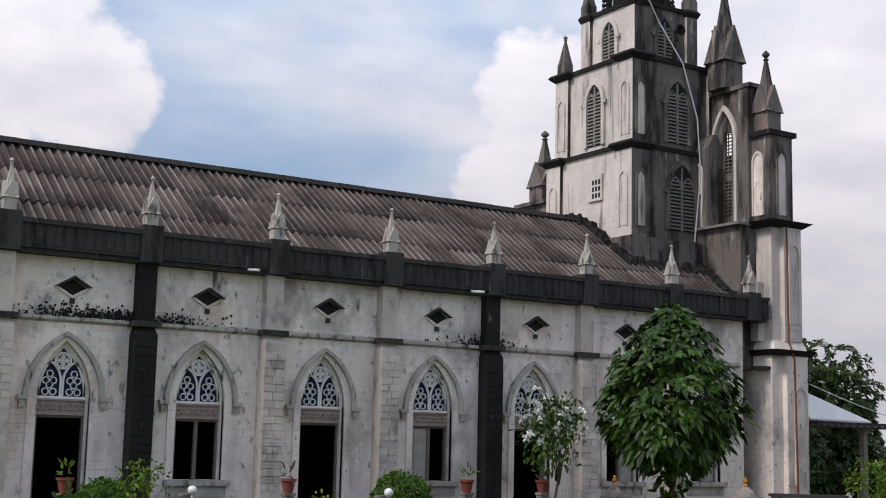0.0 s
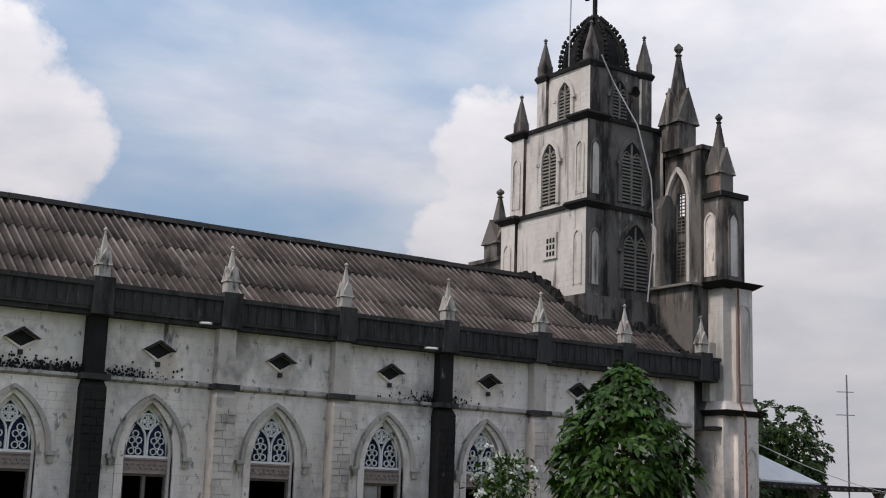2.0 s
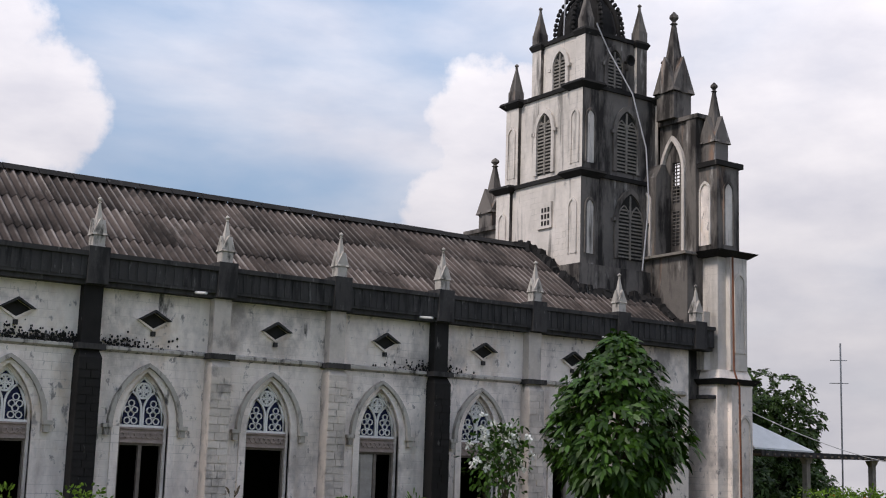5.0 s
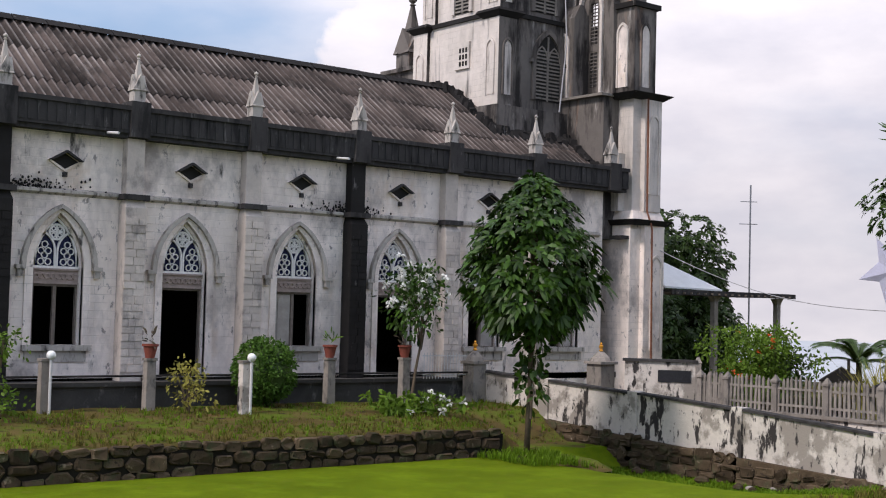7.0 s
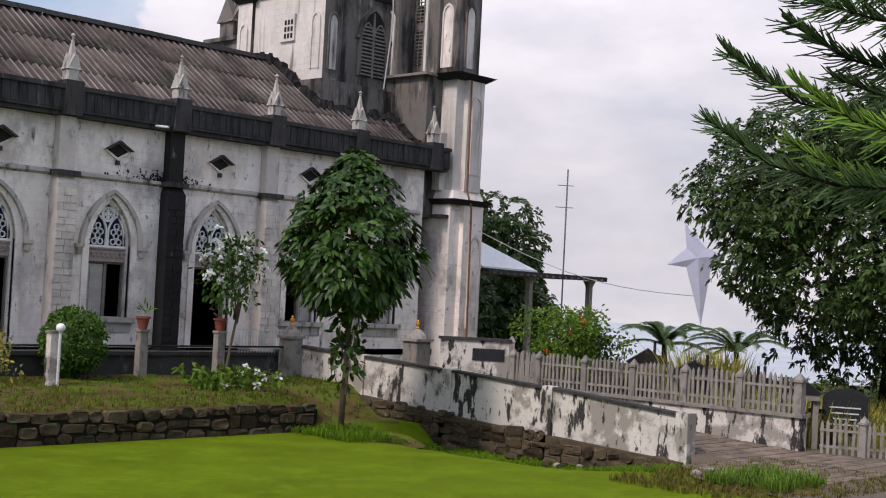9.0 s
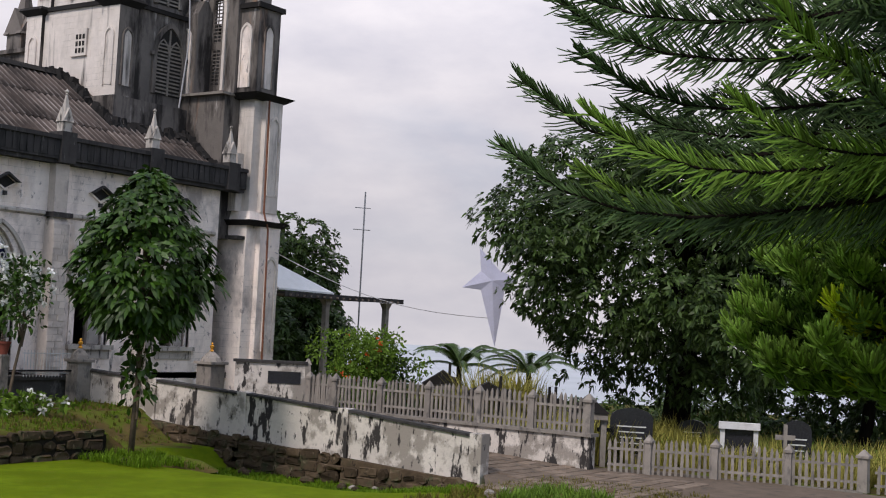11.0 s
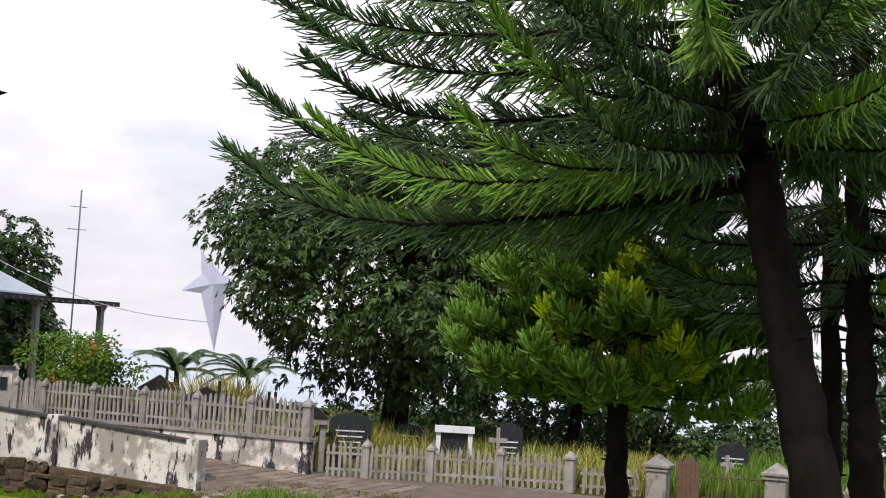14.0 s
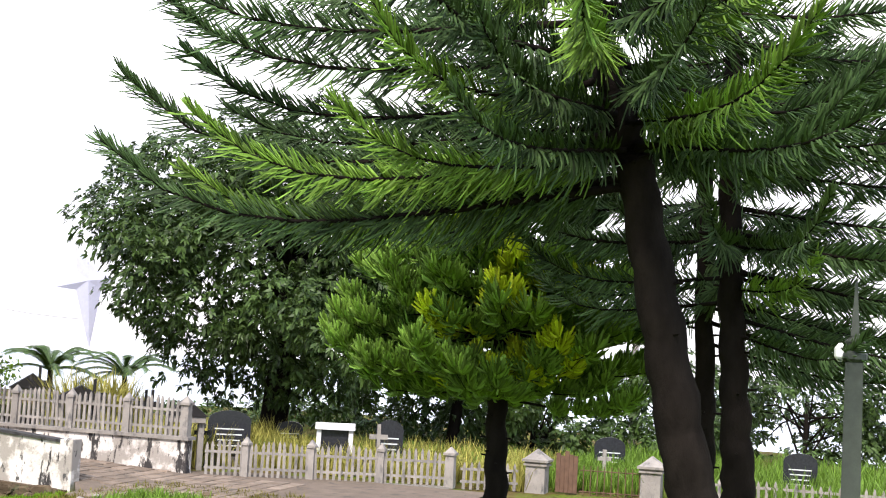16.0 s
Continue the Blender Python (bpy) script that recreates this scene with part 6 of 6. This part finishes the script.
def grave_cross(x, y, z, h, mat, turn=-60):
    c = thing("grave_cross", "dark stone grave cross" if mat == "black" else "pale stone grave cross", "cross", (x, y, z), "grave crosses")
    part("base", Shape().taper(0, 0, -0.3, h * 0.25, 0.2, 0.14, 0.12, 0.1), M[mat], c)
    part("shaft", Shape().box(-0.045, 0.045, -0.04, 0.04, h * 0.25, h), M[mat], c)
    part("arm", Shape().box(-h * 0.2, h * 0.2, -0.036, 0.036, h * 0.68, h * 0.78), M[mat], c)
    c.rotation_euler = (0, 0, radians(turn))


tomb(32.35, 15.9, 0.1, "slab", -64, 1.15, 1.35, "wide black gravestone with pale lettering")
tomb(36.6, 16.0, 0.0, "slab", -66, 0.8, 1.0, "small black gravestone under the tree")
tomb(33.0, 13.1, 0.05, "roofed", -68, 0.95, 1.22, "white-framed tomb with black inscription slab")
tomb(34.0, 11.9, 0.05, "slab", -70, 0.75, 1.35, "tall black gravestone with pale lettering")
tomb(32.6, 12.3, 0.0, "slab", -70, 0.9, 0.5, "low black grave slab")
tomb(37.1, 25.4, 0.2, "gabled", -55, 1.2, 1.7, "blackened gabled tomb shelter")
tomb(35.6, 22.6, 0.2, "gabled", -57, 1.3, 1.5, "blackened gabled tomb shelter with beam")
tomb(30.6, 16.3, 0.2, "gabled", -60, 0.9, 1.6, "blackened gabled tomb shelter by the fence corner")
tomb(37.6, 4.0, -0.1, "slab", -80, 0.8, 1.3, "black gravestone beyond the gate")
tomb(37.2, 1.2, -0.1, "slab", -85, 0.9, 1.2, "rounded black gravestone beyond the gate")
tomb(38.3, 6.6, -0.1, "slab", -80, 0.9, 1.2, "dark gravestone behind the gate")
for x, y, h, m_ in ((35.7, 22.2, 1.85, "black"), (37.2, 25.2, 2.1, "black"), (33.4, 12.0, 1.25, "concrete"), (33.0, 17.2, 1.2, "black"), (35.2, 6.2, 0.9, "concrete"), (31.6, 16.3, 1.1, "black"), (34.5, 19.5, 1.7, "black"), (36.4, 20.8, 1.6, "black")):
    grave_cross(x, y, 0.05, h, m_)

# ---- cemetery gate ----
for x, y in ((32.17, 7.33), (32.68, 4.56)):
    p = thing("gatepost", "square concrete gatepost with pyramid cap", "gatepost", (x, y, -0.05), "cemetery gateposts")
    part("shaft", Shape().taper(0, 0, -0.2, 0.76, 0.25, 0.25, 0.24, 0.24), M["concrete"], p)
    part("moulding", Shape().box(-0.29, 0.29, -0.29, 0.29, 0.70, 0.75).box(-0.33, 0.33, -0.33, 0.33, 0.80, 0.86).box(-0.27, 0.27, -0.27, 0.27, 0.76, 0.80), M["concrete"], p, "stepped moulding")
    part("cap", Shape().taper(0, 0, 0.86, 1.1, 0.3, 0.3, 0.02, 0.02), M["concrete"], p, "pyramid cap")
gate = thing("iron_gate", "rusty iron gate standing open", "gate", (32.35, 6.9, 0.0))
for k in range(5):
    part("board", Shape().box(0.0, 0.03, -0.11 * k - 0.105, -0.11 * k, 0.02, 0.98 + 0.07 * math.sin(4.1 * k)), M["rust"], gate, "rust-brown upright board")
for k in range(10):
    part("bar", Shape().tube([(0.02 + 0.02 * k, -0.7 - k * 0.17, 0.0), (0.02 + 0.02 * k, -0.7 - k * 0.17, 0.72)], 0.012, 5), M["rust"], gate)
for z in (0.08, 0.6):
    part("rail", Shape().tube([(0.02, -0.6, z), (0.22, -2.3, z)], 0.015, 5), M["rust"], gate)
fence3 = thing("picket_fence", "broken pale picket fence by the gate", "fence", group="churchyard fences")
picket_panel(fence3, (31.25, 9.1), (31.9, 7.7), 0.75, 8, False, 0.0)
picket_panel(fence3, (32.75, 4.2), (33.0, 1.5), 0.7, 14, False, 0.0)
picket_panel(fence3, (33.0, 1.5), (33.0, -1.8), 0.7, 16, False, 0.0)

# ---- star, mast, wires, palms, lamp post ----
star = thing("star_lantern", "large pale lilac paper star hanging on a wire", "star", (38.79, 24.73, 4.97))
s = Shape()
tips = [(-0.45, 1.25), (0.28, 0.48), (0.92, 0.22), (0.50, -0.18), (0.24, -2.24), (-0.34, -0.24), (-1.0, -0.18), (-0.36, 0.42)]
n = len(tips)
s.v = [(x, 0.0, z) for x, z in tips] + [(0.05, -0.14, 0.1), (0.05, 0.14, 0.1)]
s.f = [(k, (k + 1) % n, n) for k in range(n)] + [((k + 1) % n, k, n + 1) for k in range(n)]
part("body", s, M["star"], star)
part("string", Shape().tube([(-0.2, 0, 1.3), (0.8, 0.1, 2.6), (4.5, -0.5, 3.4)], 0.012, 4), M["cable"], star)
star.rotation_euler = (0, 0, radians(-57))
wire = [Vector((34.2, 31.0, 5.75)).lerp(Vector((38.9, 24.6, 3.75)), k / 12) + Vector((0, 0, -0.55 * math.sin(math.pi * k / 12))) for k in range(13)]
tagged(part("wire", Shape().tube(wire, 0.014, 5), M["cable"]), "thin slack wire from the church to the star", "wire")
mast = thing("antenna_mast", "thin aerial mast behind the porch", "mast", (47.15, 37.1, -1.0))
part("pole", Shape().tube([(0, 0, -3), (0, 0, 10.35)], 0.04, 6), M["metal"], mast)
for z, l in ((9.6, 0.45), (8.6, 0.5)):
    part("crossbar", Shape().tube([(-l * 0.8, l * 0.6, z), (l * 0.5, -l * 0.4, z)], 0.02, 5), M["metal"], mast)
pole = thing("utility_pole", "grey utility pole beyond the graves", "pole", (49.4, 7.7, -3.0))
part("shaft", Shape().tube([(0, 0, -1), (0, 0, 7.2)], [0.16, 0.12], 8), M["concrete"], pole)
part("crossarm", Shape().box(-0.05, 0.05, -0.8, 0.8, 6.3, 6.4), M["concrete"], pole)
for k, z in enumerate((3.3, 3.1, 2.9)):
    tagged(part("power_line", Shape().tube([(49.4, 7.2, z), (50.5, 0, z - 0.35), (52, -12, z + 0.3)], 0.015, 4), M["cable"]), "thin black power line", "wire", "power lines")


def palm(x, y, z, trunk, r, seed):
    rng = np.random.default_rng(seed)
    p = thing("coconut_palm", "coconut palm below the hill edge", "tree", (x, y, z - trunk), "palms")
    part("trunk", Shape().tube([(0, 0, 0), (0.2, 0, trunk * 0.5), (0.1, 0, trunk)], [0.22, 0.17, 0.14], 8), M["bark"], p)
    for k in range(19):
        a, up_ = 2 * math.pi * k / 19 * 2 + 0.2 * rng.normal(), rng.uniform(0.35, 1.5)
        rib, s = [], Shape()
        for q in range(9):
            u = q / 8
            rib.append(Vector((math.cos(a) * r * u * math.cos(up_ * 0.6), math.sin(a) * r * u * math.cos(up_ * 0.6), trunk + r * (math.sin(up_) * u - 0.6 * u * u))) + Vector((0.1, 0, 0)))
        s.tube(rib, [0.03 - 0.003 * q for q in range(9)], 4)
        for i in range(8):
            for f in np.linspace(0, 0.9, 7):
                q = rib[i].lerp(rib[i + 1], f)
                d = (rib[i + 1] - rib[i]).normalized()
                for side in (-1, 1):
                    e = q + d * 0.22 * r * 0.5 + d.cross(Vector((0, 0, 1))) * side * r * 0.13 + Vector((0, 0, -r * 0.05))
                    s.add([q - d * 0.012 * r, q + d * 0.012 * r, e], [(0, 1, 2)])
        part("frond", s, M["leaf_dark"], p)


palm(58.2, 38.9, 1.3, 9.0, 2.9, 61)
palm(61.9, 36.8, 1.1, 9.0, 3.0, 62)
lamp = thing("lamp_post", "grey-green cast lamp post", "lamp post", (16.0, -0.05, 0.3))
part("shaft", Shape().taper(0, 0, -0.5, 3.2, 0.12, 0.12, 0.10, 0.10), M["lamp_green"], lamp)
part("collar", Shape().lathe(0, 0, [(0.10, 3.2), (0.15, 3.24), (0.15, 3.3), (0.08, 3.36), (0.12, 3.44), (0.05, 3.5)], 12), M["lamp_green"], lamp)
part("spike", Shape().taper(0, 0, 3.5, 4.15, 0.05, 0.05, 0.012, 0.012), M["lamp_green"], lamp)
part("knob", Shape().lathe(0, 0.16, [(0.02, 3.2), (0.07, 3.26), (0.07, 3.36), (0.02, 3.42)], 10), M["globe"], lamp, "pale knob")

# distant growth behind the graves
for k, (x, y, z, rx, ry, rz, m_) in enumerate(((50, 1.5, 1.6, 3, 3.6, 2.9, "leaf_dark"), (51, -4, 1.8, 3, 4, 3.0, "leaf_dark"), (47, 6.0, 1.2, 2.6, 2.8, 2.6, "leaf_dark"), (45, 10.5, 1.4, 2.6, 3.4, 2.6, "leaf_dark"),
                                               (48, 15.5, 1.2, 3, 3.6, 2.6, "leaf_dark"), (50, 21, -0.4, 3, 3, 1.8, "leaf_dark"), (52, 27, -1.3, 3, 4, 1.7, "leaf_dark"), (50, -10, 1.4, 3, 4, 3.4, "leaf_dark"))):
    broadleaf("far_tree", "leafy tree beyond the churchyard edge", (x, y, z - rz - 2.5), (x, y, z), (rx * 0.9, ry * 0.9, rz * 0.9), 48, 0.8, 34, 0.22, 8, m_, 0.12, 80 + k, under=-1)



# ---- pieces: roof sheets, rubble, blocks, paving ----
def sheet_mesh(length):
    """One corrugated sheet 1.04 m wide, lying in x, with y up the slope."""
    s, nseg = Shape(), 32
    for j, y in ((0, 0.0), (1, length)):
        for i in range(nseg + 1):
            u = i / nseg
            s.v.append((1.0 * u, y, 0.05 * math.cos(2 * math.pi * 4 * u) + 0.05))
    for j in range(1):
        for i in range(nseg):
            s.f.append((i, i + 1, nseg + 2 + i, nseg + 1 + i))
    n = len(s.v)
    s.v += [(x, y, z - 0.014) for x, y, z in s.v[: nseg + 1]]
    s.f += [(n + i, n + i + 1, i + 1, i) for i in range(nseg)]
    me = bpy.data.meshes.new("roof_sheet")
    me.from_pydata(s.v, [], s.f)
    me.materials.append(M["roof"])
    me.polygons.foreach_set("use_smooth", [True] * len(me.polygons))
    return me


slope = math.atan2(RIDGE_Z - 8.05, RIDGE_Y - WALL_Y)
run = math.hypot(RIDGE_Z - 8.05, RIDGE_Y - WALL_Y)
courses = [(0.0, 1.95), (1.85, 2.0), (3.75, run - 3.75)]
rng = np.random.default_rng(91)
for c, (start, length) in enumerate(courses):
    me = sheet_mesh(length)
    k = x_first
    while k < END_X - 0.6:
        ob = part("roof_sheet", me, None, church_roof)
        lift = 0.02 + 0.012 * rng.random()
        y, z = WALL_Y + start * math.cos(slope), 8.05 + start * math.sin(slope)
        ob.matrix_basis = Matrix.Translation((k, y, z + lift)) @ pose(0, 0, 0, math.degrees(slope) - 0.8 + 0.25 * rng.normal(), 0.15 * rng.normal(), 0.25 * rng.normal())
        k += 1.0
k = x_first
while k < END_X - 3.9:
    ob = part("ridge_tile", Shape().add([(0, -0.3, -0.16), (0.98, -0.3, -0.16), (0.98, 0, 0.05), (0, 0, 0.05), (0.98, 0.3, -0.16), (0, 0.3, -0.16)], [(0, 1, 2, 3), (3, 2, 4, 5)]), M["black"], church_roof)
    ob.location = (k, RIDGE_Y, RIDGE_Z + 0.12 + 0.015 * rng.random())
    k += 1.0


def rubble(parent, length, z_low, z_top, place, seed, course=0.25, wide=(0.26, 0.6)):
    """Fitted rubble: uneven courses of chamfered stones with open joints. z_top: height of the top at u; place: u, out, z to the world."""
    r = np.random.default_rng(seed)

    def bed(row, u):
        return z_low + course * row + 0.13 * noise.noise((u * 2.1, row * 7.3, seed))

    row = 0
    while z_low + course * row < max(z_top(0), z_top(length)):
        u = -0.1 - 0.3 * r.random()
        while u < length:
            w = r.uniform(*wide)
            a, b = u + 0.018, u + w - 0.018
            lean = [0.05 * r.normal() for _ in range(4)]
            u += w
            mid = (a + b) / 2
            lo, hi = bed(row, mid) + 0.017, bed(row + 1, mid) - 0.017
            if a < 0 or b > length or hi > z_top(mid) + 0.06 or hi - lo < 0.06:
                continue
            c = 0.24 * min(b - a, hi - lo) * (0.5 + 1.2 * r.random())
            ring_ = [(a + c + lean[0] * 0.3, lo), (b - c, lo + lean[1] * 0.4), (b, lo + c), (b + lean[1] * 0.2, hi - c), (b - c + lean[2] * 0.3, hi), (a + c, hi + lean[3] * 0.4), (a, hi - c), (a + lean[0] * 0.2, lo + c)]
            cz = (lo + hi) / 2
            proud = r.uniform(0.03, 0.085)
            s_ = Shape()
            for depth, f in ((-0.06, 1.0), (proud * 0.6, 1.0), (proud, 0.8)):
                s_.v += [place(mid + (x_ - mid) * f, depth + (0.018 * r.normal() if f < 1 else 0), cz + (z_ - cz) * f) for x_, z_ in ring_]
            for q in range(2):
                s_.f += [(q * 8 + k, q * 8 + (k + 1) % 8, q * 8 + 8 + (k + 1) % 8, q * 8 + 8 + k) for k in range(8)]
            s_.f.append(tuple(range(16, 24)))
            part("stone", s_, M["stone"], parent)
        row += 1


# rubble of the retaining wall
rubble(retaining, 12.6, -0.1, lambda u: 0.66, lambda u, d, z: (8.2 + u, 23.62 - d, z), 101, 0.25)
# footing stones under the boundary wall
rubble(wall_base, 13.4, -0.5, lambda u: -0.06 + 0.057 * u, lambda u, d, z: (WX - 0.16 - d, 16.2 + u, z), 102, 0.24)

# block courses on the buttresses
block = bpy.data.meshes.new("block")
bs = Shape().taper(0, 0, -0.5, 0.5, 0.5, 0.5, 0.5, 0.5)
block.from_pydata(bs.v, [], bs.f)
for p, px in zip(pilasters, [BAY_X + BAY * n + 1.85 for n in bays]):
    if not 6 < px < 31:
        continue
    me = block.copy()
    me.materials.append(p.data.materials[0])
    z, row = 1.6, 0
    while z < 5.55:
        h = 0.18 + 0.03 * rng.random()
        cut = rng.uniform(-0.02, 0.1) if row % 2 else rng.uniform(-0.12, 0.0)
        cuts = (-0.29, cut, 0.29)
        for a, b in zip(cuts, cuts[1:]):
            ob = part("block", me, None, p)
            ob.matrix_basis = Matrix.Translation((px + (a + b) / 2, WALL_Y - 0.424 + rng.uniform(-0.014, 0.010), z + h / 2)) @ Matrix.Diagonal((b - a - 0.018, 0.03, h - 0.02, 1))
        z += h
        row += 1

# paving stones of the drive near its mouth
pave = bpy.data.meshes.new("paving_stone")
ps = Shape().taper(0, 0, 0, 1, 0.5, 0.5, 0.46, 0.46)
pave.from_pydata(ps.v, [], ps.f)
pave.materials.append(M["paving"])
y, row = 12.2, 0
while y < 21.5:
    x = 25.35 if y > 15.2 else 23.2
    x += 0.25 * (row % 2)
    while x < 28.5:
        w = rng.uniform(0.42, 0.62)
        ob = part("paving_stone", pave, None, road)
        ob.matrix_basis = Matrix.Translation((x + w / 2, y, 0.045 + max(0, (y - 15)) * 0.055)) @ pose(0, 0, 0, 3.2 if y > 15 else 0, 0, rng.uniform(-3, 3)) @ Matrix.Diagonal((w - 0.03, 0.36, 0.04 + 0.015 * rng.random(), 1))
        x += w
    y += 0.39
    row += 1

# crumbling mortar flashing where the roof meets the tower and the facade
flash_rng = np.random.default_rng(94)
flash = Shape()


def roof_z(y):
    return 8.05 + (y - WALL_Y) * math.tan(slope)


for a, b, n in (((29.0, 36.3), (29.0, 33.6), 24), ((29.0, 33.58), (32.4, 33.58), 26), ((32.35, 33.7), (32.35, 31.7), 18), ((28.2, 36.25), (29.0, 36.25), 8)):
    for k in range(n):
        f = (k + 0.5) / n
        fx, fy = a[0] + (b[0] - a[0]) * f + 0.05 * flash_rng.normal(), a[1] + (b[1] - a[1]) * f + 0.05 * flash_rng.normal()
        fz, w, h = roof_z(fy), flash_rng.uniform(0.10, 0.17), flash_rng.uniform(0.16, 0.34)
        flash.taper(0, 0, -0.1, h, w * 1.3, w * 1.2, w * 0.7, w * 0.6, Matrix.Translation((fx, fy, fz)) @ pose(0, 0, 0, 14 * flash_rng.normal(), 12 * flash_rng.normal(), 40 * flash_rng.normal()))
tagged(part("flashing", flash, M["black"], church), "crumbling blackened mortar flashing", kind="stuff")

# dark growth on the string course beside the blackened buttresses
rngm = np.random.default_rng(93)
growth = Shape()
for _ in range(1100):
    cxm = (10.6 + 1.1 * rngm.normal()) if rngm.random() < 0.8 else 21.6 + 0.6 * rngm.normal()
    zz = 6.16 + abs(rngm.normal()) * 0.13
    r = rngm.uniform(0.010, 0.034)
    growth.lathe(cxm, WALL_Y - 0.04 - 0.05 * rngm.random(), [(r * 0.6, zz - r), (r, zz), (r * 0.5, zz + r)], 5)
tagged(part("moss_growth", growth, M["black"], church), "black moss growth on the ledge", kind="stuff")
